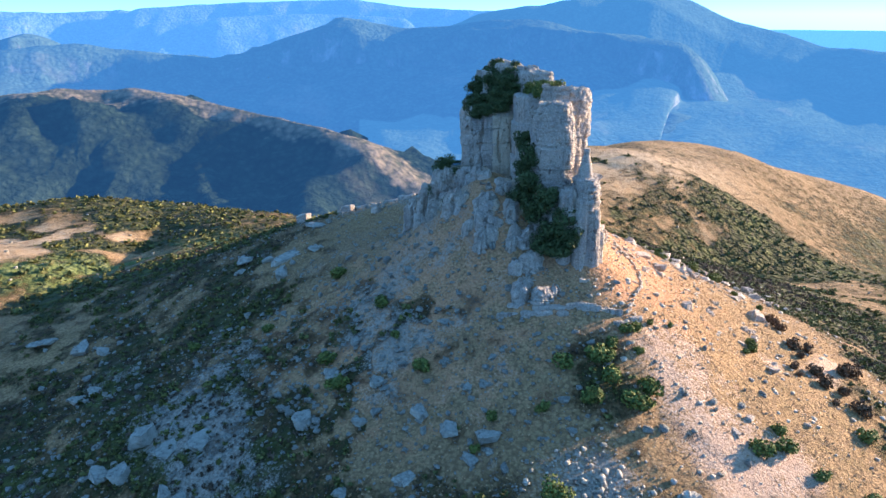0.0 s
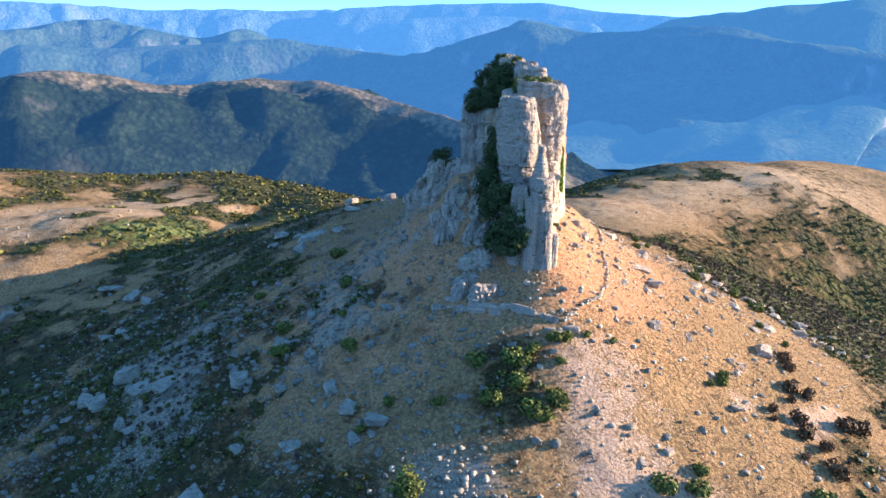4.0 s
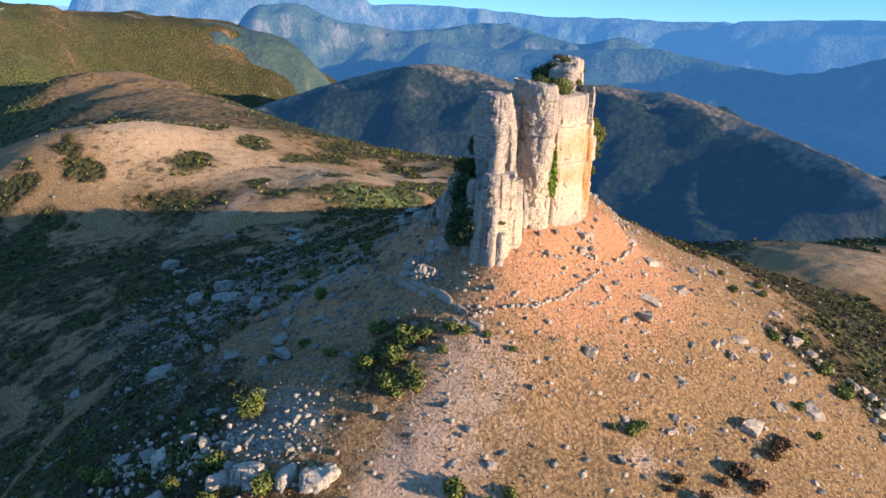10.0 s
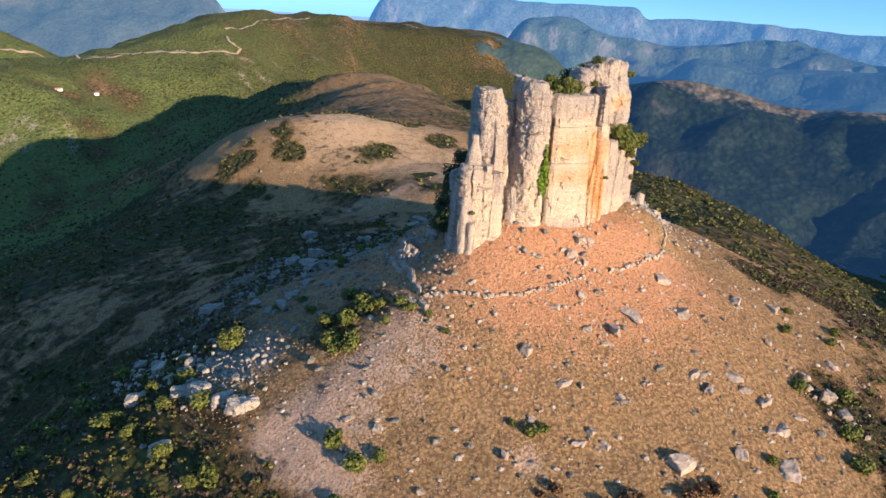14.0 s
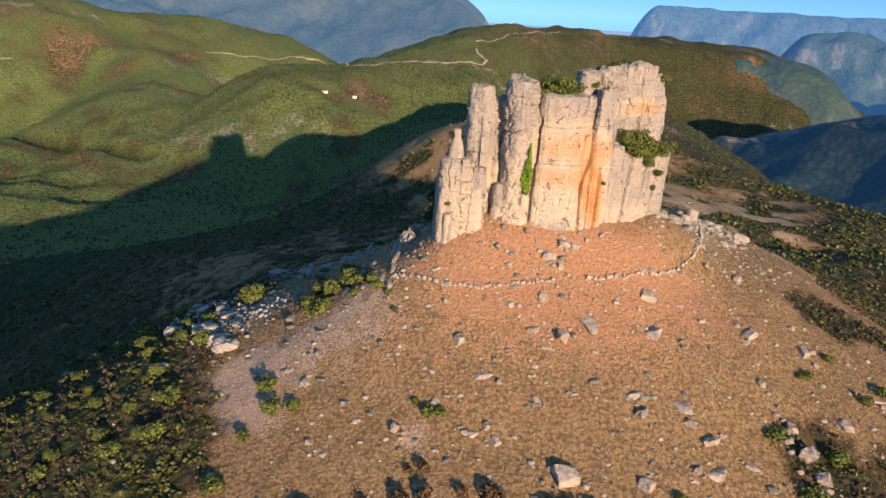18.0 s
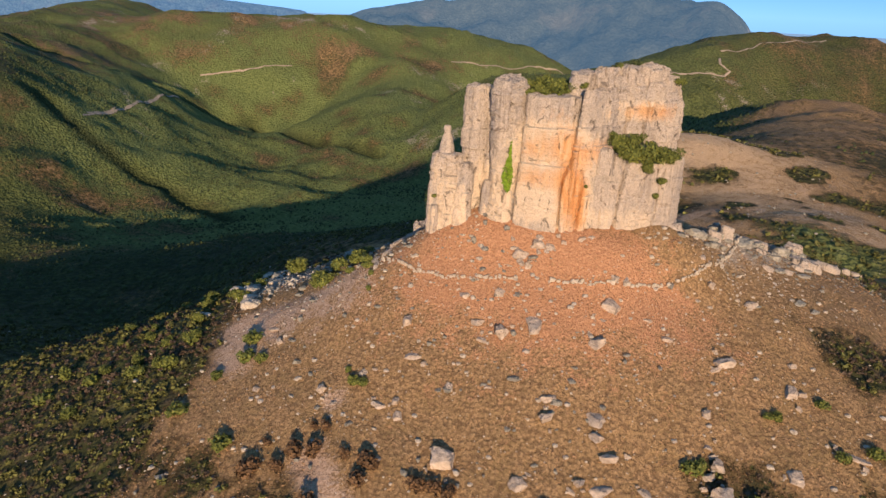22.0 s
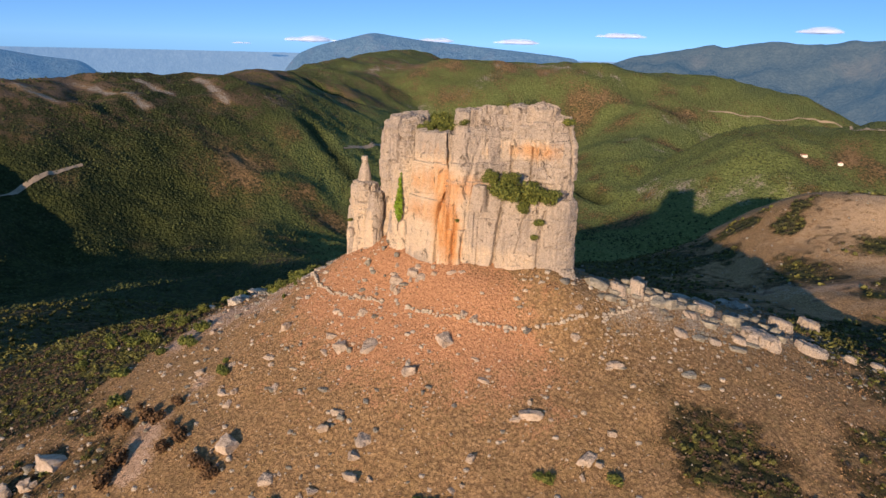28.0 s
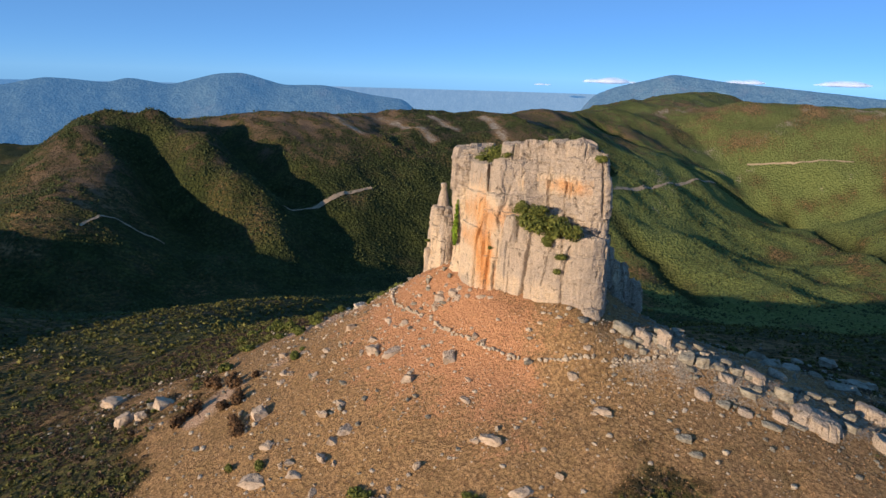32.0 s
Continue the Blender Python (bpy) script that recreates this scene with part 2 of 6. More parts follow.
    scrub = mix(nt, attr(nt, "fresh_green"), scrub, meadow)
    stone = ramp(nt, n_fine, [(0.3, (0.13, 0.105, 0.075)), (0.55, (0.31, 0.27, 0.215)), (0.8, (0.48, 0.44, 0.37))])

    def cut(name, lo=0.35, hi=0.65):
        s = maths(nt, "ADD", attr(nt, name), maths(nt, "MULTIPLY", maths(nt, "SUBTRACT", maths(nt, "ADD", n_fine, n_mid), 1.0), 1.25))
        return ramp(nt, s, [(lo, 0.0), (hi, 1.0)])
    col = mix(nt, cut("red_soil"), grass, soil)
    col = mix(nt, cut("straw"), col, straw)
    col = mix(nt, cut("pale_earth"), col, pale)
    col = mix(nt, cut("scrub"), col, scrub)
    col = mix(nt, cut("bare_stone"), col, stone)
    nt.links.new(col, b.inputs["Base Color"])
    b.inputs["Roughness"].default_value = 0.95
    b.inputs["Specular IOR Level"].default_value = 0.1
    n_hum = noise_tex(nt, co, 0.6, 3, 0.55)
    hgt = maths(nt, "ADD", maths(nt, "ADD", n_fine, maths(nt, "MULTIPLY", n_hum, 0.7)), maths(nt, "MULTIPLY", maths(nt, "SUBTRACT", 0.8, n_tuft), 0.3))
    green = cut("scrub")
    hgt = maths(nt, "ADD", hgt, maths(nt, "MULTIPLY", maths(nt, "MULTIPLY", maths(nt, "SUBTRACT", 1.0, canopy), green), 6.0))
    bump(nt, b, hgt, 1.0, 0.55)
    return m


def make_rock(name, tint_amount=0.0, light=1.0, hue=(0.97, 1.0, 0.97), lichened=0.7):
    """Bedded limestone: beige and grey weathering, thin beds, dark drips down the steep sides, grey lichen on the tops."""
    m, nt, b = material(name)
    co = coords(nt)
    tall = stretched(nt, co, 1.0, 1.0, 0.16)
    drip = stretched(nt, co, 1.0, 1.0, 0.05)
    level = stretched(nt, co, 0.12, 0.12, 1.0)
    fine = noise_tex(nt, co, 2.2, 12, 0.72, 0.1)
    grit = noise_tex(nt, co, 7.0, 6, 0.7)
    mid = noise_tex(nt, co, 0.42, 7, 0.65, 0.4)
    big = noise_tex(nt, co, 0.11, 4, 0.55)
    streak = noise_tex(nt, tall, 0.55, 8, 0.65, 0.5)
    drips = noise_tex(nt, drip, 0.9, 7, 0.65, 0.3)
    bedding = noise_tex(nt, level, 1.5, 8, 0.72, 0.25)
    up = node(nt, "ShaderNodeSeparateXYZ", [("Vector", nt.nodes.new("ShaderNodeNewGeometry").outputs["Normal"])]).outputs["Z"]
    col = ramp(nt, fine, [(0.26, (0.33, 0.30, 0.255)), (0.42, (0.53, 0.48, 0.40)), (0.58, (0.66, 0.60, 0.50)), (0.76, (0.79, 0.73, 0.62))])
    grey = ramp(nt, fine, [(0.28, (0.22, 0.21, 0.195)), (0.5, (0.40, 0.385, 0.36)), (0.74, (0.56, 0.545, 0.51))])
    col = mix(nt, ramp(nt, maths(nt, "ADD", maths(nt, "MULTIPLY", big, 0.6), maths(nt, "MULTIPLY", mid, 0.5)), [(0.50, 0.0), (0.66, 0.6)]), col, grey)
    col = mix(nt, ramp(nt, drips, [(0.53, 0.0), (0.66, 0.6)]), col, (0.25, 0.23, 0.205))
    col = mix(nt, ramp(nt, bedding, [(0.57, 0.0), (0.70, 0.45)]), col, (0.33, 0.285, 0.23))
    if tint_amount:
        ochre = ramp(nt, streak, [(0.34, (0.64, 0.27, 0.085)), (0.48, (0.78, 0.42, 0.17)), (0.58, (0.82, 0.55, 0.30)), (0.7, (0.78, 0.66, 0.46))])
        ochre = mix(nt, ramp(nt, fine, [(0.34, 0.5), (0.52, 0.0)]), ochre, (0.42, 0.25, 0.13))
        ochre = mix(nt, ramp(nt, bedding, [(0.57, 0.0), (0.72, 0.4)]), ochre, (0.55, 0.44, 0.31))
        cream = ramp(nt, fine, [(0.25, (0.62, 0.50, 0.34)), (0.42, (0.77, 0.66, 0.48)), (0.7, (0.84, 0.76, 0.60))])
        cream = mix(nt, ramp(nt, bedding, [(0.54, 0.0), (0.72, 0.5)]), cream, (0.58, 0.47, 0.33))
        edge = maths(nt, "ADD", attr(nt, "cream"), maths(nt, "MULTIPLY", maths(nt, "SUBTRACT", maths(nt, "ADD", streak, mid), 1.0), 1.0))
        col = mix(nt, ramp(nt, edge, [(0.12, 0.0), (0.6, 0.95)]), col, cream)
        edge = maths(nt, "ADD", attr(nt, "ochre"), maths(nt, "MULTIPLY", maths(nt, "SUBTRACT", maths(nt, "ADD", streak, maths(nt, "ADD", maths(nt, "MULTIPLY", bedding, 0.35), maths(nt, "MULTIPLY", mid, 0.65))), 1.0), 1.0))
        col = mix(nt, ramp(nt, edge, [(0.16, 0.0), (0.78, 1.0)]), col, ochre)
    lichen = ramp(nt, grit, [(0.35, (0.22, 0.215, 0.19)), (0.65, (0.46, 0.45, 0.41))])
    col = mix(nt, ramp(nt, maths(nt, "ADD", up, maths(nt, "MULTIPLY", maths(nt, "SUBTRACT", mid, 0.5), 0.9)), [(0.45, 0.0), (0.8, lichened)]), col, lichen)
    web = node(nt, "ShaderNodeTexVoronoi", [("Vector", stretched(nt, co, 1.0, 1.0, 0.45))], Scale=0.33)
    web.feature = "DISTANCE_TO_EDGE"
    gap = maths(nt, "ADD", maths(nt, "ADD", web.outputs["Distance"], maths(nt, "MULTIPLY", maths(nt, "SUBTRACT", fine, 0.5), 0.10)), maths(nt, "MULTIPLY", maths(nt, "SUBTRACT", mid, 0.42), 0.8))
    joint = ramp(nt, gap, [(0.0, 1.0), (0.03, 0.0)])
    col = mix(nt, maths(nt, "MULTIPLY", joint, 0.6), col, (0.12, 0.10, 0.08))
    col = mix(nt, ramp(nt, grit, [(0.32, 0.35), (0.45, 0.0)]), col, (0.16, 0.14, 0.115))
    pits = noise_tex(nt, co, 3.6, 10, 0.75, 0.2)
    weather = ramp(nt, pits, [(0.33, (0.50, 0.48, 0.46)), (0.44, (0.86, 0.85, 0.84)), (0.56, (1, 1, 1)), (0.70, (1.0, 1.0, 1.0))])
    col = mix(nt, 1.0, col, weather, "MULTIPLY")
    col = mix(nt, 1.0, col, tuple(light * h for h in hue), "MULTIPLY")
    nt.links.new(col, b.inputs["Base Color"])
    b.inputs["Roughness"].default_value = 0.92
    b.inputs["Specular IOR Level"].default_value = 0.15
    relief = maths(nt, "ADD", maths(nt, "ADD", maths(nt, "ADD", maths(nt, "MULTIPLY", fine, 0.8), maths(nt, "MULTIPLY", pits, 0.5)), maths(nt, "MULTIPLY", mid, 0.7)), maths(nt, "SUBTRACT", maths(nt, "MULTIPLY", bedding, 0.9), maths(nt, "MULTIPLY", joint, 0.7)))
    bump(nt, b, relief, 1.0, 0.85)
    return m


def make_leaf(name, dark, light):
    m, nt, b = material(name)
    rnd = nt.nodes.new("ShaderNodeNewGeometry").outputs["Random Per Island"]
    big = noise_tex(nt, coords(nt), 0.25, 3)
    nt.links.new(ramp(nt, maths(nt, "ADD", maths(nt, "MULTIPLY", rnd, 0.6), maths(nt, "MULTIPLY", big, 0.4)), [(0.15, dark), (0.8, light)]), b.inputs["Base Color"])
    b.inputs["Roughness"].default_value = 0.75
    b.inputs["Specular IOR Level"].default_value = 0.2
    return m


def make_backdrop(name, base, glow, strength, rocky=True, contrast=1.0, bare=0.0):
    """Far country behind the valleys: woods, and pale rock where it is steep; a blue glow on it stands in for haze."""
    m, nt, b = material(name)
    co = coords(nt)
    f = noise_tex(nt, co, 0.022, 10, 0.7)
    g = noise_tex(nt, co, 0.0035, 5, 0.6)
    crowns = node(nt, "ShaderNodeTexVoronoi", [("Vector", co)], Scale=0.07).outputs["Distance"]
    f = maths(nt, "ADD", maths(nt, "MULTIPLY", f, 0.8), maths(nt, "MULTIPLY", maths(nt, "SUBTRACT", 0.8, crowns), 0.25))
    woods = ramp(nt, f, [(0.32, tuple(c * (1 - 0.65 * contrast) for c in base)), (0.48, base), (0.68, tuple(min(1, c * (1 + 0.9 * contrast) + 0.015 * contrast) for c in base))])
    woods = mix(nt, ramp(nt, g, [(0.58, 0.0), (0.72, 0.4)]), woods, (0.17, 0.145, 0.095))
    if bare:                                                     # dry grass and rock along the crest, tan also for the sun that catches only it
        top = maths(nt, "ADD", attr(nt, "crest"), maths(nt, "MULTIPLY", maths(nt, "SUBTRACT", maths(nt, "ADD", f, g), 1.0), 1.1))
        woods = mix(nt, ramp(nt, top, [(0.42, 0.0), (0.75, bare)]), woods, ramp(nt, f, [(0.35, (0.07, 0.07, 0.035)), (0.6, (0.27, 0.205, 0.13))]))
    up = node(nt, "ShaderNodeSeparateXYZ", [("Vector", nt.nodes.new("ShaderNodeNewGeometry").outputs["Normal"])]).outputs["Z"]
    steep = ramp(nt, maths(nt, "ADD", up, maths(nt, "MULTIPLY", maths(nt, "SUBTRACT", f, 0.5), 0.5)), [(0.52, 1.0), (0.64, 0.0)])
    nt.links.new(mix(nt, maths(nt, "MULTIPLY", steep, ramp(nt, noise_tex(nt, stretched(nt, co, 1, 1, 0.3), 0.02, 7), [(0.46, 0.0), (0.64, 0.5)])), woods, (0.26, 0.245, 0.22)) if rocky else woods, b.inputs["Base Color"])
    b.inputs["Roughness"].default_value = 1.0
    b.inputs["Specular IOR Level"].default_value = 0.0
    # haze put on as emission of the slopes themselves
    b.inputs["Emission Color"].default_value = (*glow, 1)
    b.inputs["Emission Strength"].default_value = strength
    bump(nt, b, maths(nt, "ADD", f, maths(nt, "MULTIPLY", g, 2.0)), 1.0, 26.0 * contrast)
    return m


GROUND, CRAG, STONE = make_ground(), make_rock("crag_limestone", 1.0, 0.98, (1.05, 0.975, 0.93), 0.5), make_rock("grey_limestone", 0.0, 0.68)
# paler copies of the grey stone, with the sun put into their colour
WALL_ROCK, SUNNY_ROCK = make_rock("pale_limestone", 0.0, 1.2, (1.0, 0.96, 0.90), 0.1), make_rock("sunlit_limestone", 0.0, 0.86, (1.05, 0.94, 0.86), 0.25)
OAK = make_leaf("oak_leaves", (0.022, 0.034, 0.012), (0.095, 0.120, 0.040))
HEATH = make_leaf("heath_leaves", (0.024, 0.027, 0.010), (0.165, 0.165, 0.046))
WOODS = make_leaf("wood_leaves", (0.022, 0.032, 0.010), (0.060, 0.075, 0.023))
HEATHER = make_leaf("heather_twigs", (0.030, 0.022, 0.014), (0.140, 0.100, 0.066))
BUSH = make_leaf("bush_leaves", (0.03, 0.05, 0.012), (0.19, 0.205, 0.045))
# far slopes: haze sits in their bluish base colours and glow
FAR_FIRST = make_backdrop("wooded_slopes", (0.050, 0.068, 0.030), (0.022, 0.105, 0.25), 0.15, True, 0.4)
# shade below and sun on the crest are put into this ridge's colours
FAR_RIDGE = make_backdrop("sunlit_crest_ridge", (0.018, 0.030, 0.017), (0.025, 0.085, 0.21), 0.135, True, 0.6, 0.75)
FAR_NEAR = make_backdrop("hazed_woods", (0.05, 0.08, 0.05), (0.05, 0.17, 0.42), 0.23, True, 0.35)
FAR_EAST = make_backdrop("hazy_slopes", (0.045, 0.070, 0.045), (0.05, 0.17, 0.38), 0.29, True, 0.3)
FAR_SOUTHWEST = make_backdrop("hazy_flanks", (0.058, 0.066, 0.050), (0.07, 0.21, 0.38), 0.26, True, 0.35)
FAR_MID = make_backdrop("deeper_hazed_woods", (0.06, 0.09, 0.08), (0.08, 0.25, 0.55), 0.29, True, 0.5)
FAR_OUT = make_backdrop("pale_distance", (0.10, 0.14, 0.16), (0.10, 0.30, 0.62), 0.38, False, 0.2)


# --- building helpers ---
def mesh_object(name, verts, faces, mat, parent=None, label="", smooth=False):
    me = bpy.data.meshes.new(name)
    me.from_pydata([tuple(v) for v in verts], [], faces)
    me.materials.append(mat)
    if smooth:
        me.polygons.foreach_set("use_smooth", [True] * len(me.polygons))
    ob = new(name, me)
    if parent is not None:
        ob.parent = parent
    if label:
        ob["label"] = label
    return ob


def smoothstep(a, b, x):
    t = np.clip((x - a) / (b - a), 0, 1)
    return t * t * (3 - 2 * t)


def blob(x, y, cx, cy, rx, ry=None):
    ry = ry or rx
    return np.exp(-(((x - cx) / rx) ** 2 + ((y - cy) / ry) ** 2))


# --- what covers the ground, place by place, 0 to 1 ---
def along(x, y, ax, ay, bx, by, w):
    """1 on a line between two places, fading over the width w."""
    dx, dy = bx - ax, by - ay
    s = np.clip(((x - ax) * dx + (y - ay) * dy) / (dx * dx + dy * dy), 0, 1)
    return np.exp(-((x - ax - s * dx) ** 2 + (y - ay - s * dy) ** 2) / (w * w))


def cover(x, y):
    rr = np.hypot(x - 3, y + 3)
    n1, n2, n3 = fbm(x, y, 60, 4, 3.1), fbm(x, y, 19, 4, 5.5), fbm(x, y, 230, 3, 8.8)
    east = smoothstep(-30, 25, x + 0.25 * y)                 # the sunny dry side of the hill
    red = (0.72 * blob(x, y, 22, 2, 17, 40) + 0.22 * blob(x, y, 45, 10, 36, 48)) * east + 0.38 * along(x, y, -200, 70, -380, 70, 75) + 0.45 * blob(x, y, 45, 290, 110, 60) + 0.62 * blob(x, y, -34, -34, 70, 55)
    pale = 0.9 * blob(x, y, 40, -82, 9, 12) + 0.8 * blob(x, y, 53, -73, 7, 8) + 0.62 * blob(x, y, 31, -58, 15, 20) + 0.85 * along(x, y, 78, -34, 88, -22, 5) + 0.8 * blob(x, y, 8, -86, 9, 9) + 0.6 * blob(x, y, 63, -37, 4, 5) + 0.5 * along(x, y, -250, 40, -230, -60, 22) + 0.35 * along(x, y, -130, 80, -330, 120, 45)
    straw = 0.45 * along(x, y, -230, 75, -420, 70, 85) + 0.4 * along(x, y, -215, 155, -290, 185, 40) + 0.4 * along(x, y, -340, 0, -420, 0, 50) + 0.45 * along(x, y, 20, 275, 130, 400, 70) + 0.4 * along(x, y, 200, 270, 215, 460, 90) + 0.6 * along(x, y, -90, 78, -150, 92, 22)
    meadow = np.maximum(np.maximum(along(x, y, -225, 78, -390, 60, 80), 0.8 * along(x, y, -390, 60, -900, 165, 110)), np.maximum(0.95 * along(x, y, 20, 275, 130, 400, 80), 0.85 * np.maximum(along(x, y, 200, 270, 215, 460, 110), along(x, y, 215, 460, 420, 560, 150))))
    meadow = np.maximum(meadow, np.maximum(0.9 * along(x, y, -215, 155, -290, 185, 36), 0.9 * along(x, y, -410, -75, -290, -22, 42)))
    dry = np.maximum(smoothstep(125, 75, rr) * np.maximum(east, 0.80 * smoothstep(-95, -35, x + 0.3 * y)), meadow)
    dry = np.maximum(dry, 0.75 * blob(x, y, -45, -30, 45, 45) * np.clip(0.55 + 1.1 * n2, 0, 1))
    dry = np.maximum(dry, 0.5 * along(x, y, 90, -60, 120, -100, 22) * (0.7 + n2))
    dry = np.maximum(dry, 0.45 * along(x, y, -50, -60, -170, -150, 75) * (0.9 + 0.9 * n2))
    dry = np.maximum(dry, 0.9 * blob(x, y, -40, 84, 38, 16))
    patch = smoothstep(0.06, 0.32, n1 + 0.6 * n2) * 0.8 * smoothstep(60, 130, rr)   # clumps of bushes in the dry grass
    scrub = (0.82 + 0.35 * n1 + 0.25 * n2) * (1 - dry) + patch * dry - 0.05
    scrub += 0.9 * blob(x, y, 5, 74, 12, 13) + 0.6 * blob(x, y, 13, -62, 8, 9) + 0.7 * along(x, y, -75, 90, -190, 70, 26) + 0.35 * blob(x, y, -60, -85, 40, 30) + 0.45 * blob(x, y, 120, 190, 70, 60) + 0.95 * blob(x, y, 230, 330, 120, 75) * (0.75 + 0.8 * n2) + 0.9 * along(x, y, 62, 52, 150, 62, 15) * (0.8 + 0.6 * n2)
    for bx, by, bw in ((-352, -60, 9), (-322, 32, 20), (-322, 113, 17), (-318, 146, 15), (-322, -62, 11), (-347, 90, 11), (-290, 179, 14)):
        scrub = scrub + 0.9 * blob(x, y, bx, by, bw * 0.8, bw) * (0.8 + 0.9 * n2)
    scrub = scrub + 0.6 * along(x, y, -290, -14, -201, 109, 17) * (0.8 + 0.8 * n2)
    scrub = scrub + 0.35 * blob(x, y, 45, -132, 40, 38) + 0.45 * along(x, y, 46, -97, 88, -88, 13) * (0.8 + 0.6 * n2)
    west = smoothstep(20, -40, x) * smoothstep(260, 130, rr)
    scrub = scrub - 0.34 * west * smoothstep(-0.15, 0.3, fbm(x, y, 14, 3, 9.9))
    scrub = np.maximum(scrub, 0.62 * smoothstep(0.06, 0.34, fbm(x, y, 9, 3, 3.3) + 0.3 * n1) * smoothstep(0.15, 0.6, blob(x, y, -68, -56, 56, 48)))
    stone = 0.55 * along(x, y, -20, -45, -95, -60, 26) * (0.3 + 1.6 * n2) + 0.9 * along(x, y, -190, -6, -225, 6, 10) * (0.6 + n2) + 0.9 * blob(x, y, 6, -88, 11, 11) + 0.55 * along(x, y, -15, 40, -60, 66, 12) + 0.25 * along(x, y, -10, 15, -25, -20, 12) * (0.4 + 1.5 * n2)
    stone = stone + 0.30 * west * np.clip(0.45 + 1.3 * n2, 0, 1) * smoothstep(80, 20, y)
    far = rr > 420
    scrub = np.where(far, np.maximum(0.86 + 0.45 * n1 + 0.35 * n3, 0) * (1 - 0.75 * meadow), scrub)
    stone = stone + np.where(far, 0.55 * smoothstep(0.22, 0.5, fbm(x, y, 130, 4, 6.1)) * (0.6 + n2) * (1 - meadow) * smoothstep(265, 225, np.degrees(np.arctan2(y, x)) % 360) * smoothstep(-280, -200, crest_height(x, y)), 0)
    red = red + np.where(far, 0.15 * smoothstep(0.1, 0.4, n3), 0)
    ang = np.degrees(np.arctan2(y, x)) % 360
    high = smoothstep(-175, -75, crest_height(x, y)) * smoothstep(500, 900, rr) * smoothstep(-0.5, 0.2, n1 + n2)
    high = high * (0.35 + 0.65 * smoothstep(222, 240, ang))
    scrub = scrub - 0.5 * high
    fresh = (1 - 0.6 * high) * smoothstep(500, 900, rr) * smoothstep(160, 196, ang) * smoothstep(250, 232, ang) * smoothstep(-0.75, -0.15, n1 + 0.6 * n3)
    woods = smoothstep(300, 600, rr) * smoothstep(215, 240, ang) * smoothstep(-0.5, 0.1, n1 + 0.5 * n3)
    fresh = np.maximum(fresh, 0.75 * along(x, y, -225, 85, -140, 118, 24))
    # woods tone darkens the spur's scrub in place of the grazing shade there
    woods = np.maximum(woods, 0.15 * blob(x, y, 40, -140, 42, 36))
    # pale scree down from the far crest, and a woods-dark band along the gullies for trees and shade
    for ax, ay, bx, by, w in ((-349, -1460, -418, -1263, 16), (-613, -1443, -593, -1276, 14), (-470, -1440, -500, -1330, 12), (-230, -1400, -260, -1290, 12)):
        stone = stone + 0.95 * along(x, y, ax, ay, bx, by, w) * (0.7 + 0.8 * n2)
        scrub = scrub - 0.6 * along(x, y, ax, ay, bx, by, w)
    for _, half, *pts in GULLIES:
        line = np.exp(-(gully_distance(x, y, pts) / (half * 0.9)) ** 2)
        scrub, woods, fresh = scrub + 0.5 * line, np.maximum(woods, line), fresh * (1 - line)
    return np.clip(red + 0.2 * n2 * red, 0, 1), np.clip(pale, 0, 1), np.clip(stone, 0, 1), np.clip(scrub, 0, 1), np.clip(fresh, 0, 1), np.clip(woods, 0, 1), np.clip(1.3 * high + 0.4 * west * np.clip(0.7 + n2, 0, 1), 0, 1), np.clip(straw, 0, 1)


# --- the ground: one sheet from the crag to the horizon ---
def build_ground():
    na = 760
    radii = [0.0]
    step = 1.0
    while radii[-1] < 4800:
        radii.append(radii[-1] + step)
        step = max(0.75, radii[-1] * 0.0105)
    radii = np.array(radii[1:])
    th = np.linspace(0, 2 * math.pi, na, endpoint=False)
    R, T = np.meshgrid(radii, th, indexing="ij")
    X, Y = R * np.cos(T) + 3, R * np.sin(T) - 3
    Z = land(X, Y)
    verts = np.stack([X, Y, Z], -1).reshape(-1, 3)
    n = len(radii)
    i = np.arange(n - 1)[:, None] * na
    j = np.arange(na)[None, :]
    j2 = (j + 1) % na
    quads = np.stack([i + j, i + na + j, i + na + j2, i + j2], -1).reshape(-1, 4)
    me = bpy.data.meshes.new("ground")
    me.from_pydata(np.vstack([verts, [[3, -3, land1(3, -3)]]]).tolist(), [], quads.tolist() + [[len(verts), a, (a + 1) % na] for a in range(na)])
    masks = cover(np.append(X.ravel(), 3.0), np.append(Y.ravel(), -3.0))
    for name, values in zip(("red_soil", "pale_earth", "bare_stone", "scrub", "fresh_green", "far_woods", "high_heath", "straw"), masks):
        a = me.attributes.new(name, "FLOAT", "POINT")
        a.data.foreach_set("value", values.astype(np.float32))
    me.polygons.foreach_set("use_smooth", [True] * len(me.polygons))
    me.materials.append(GROUND)
    return tagged(new("ground", me), "dry grassy hill with red soil, scrub and valleys around", "ground", kind="structure")


build_ground()


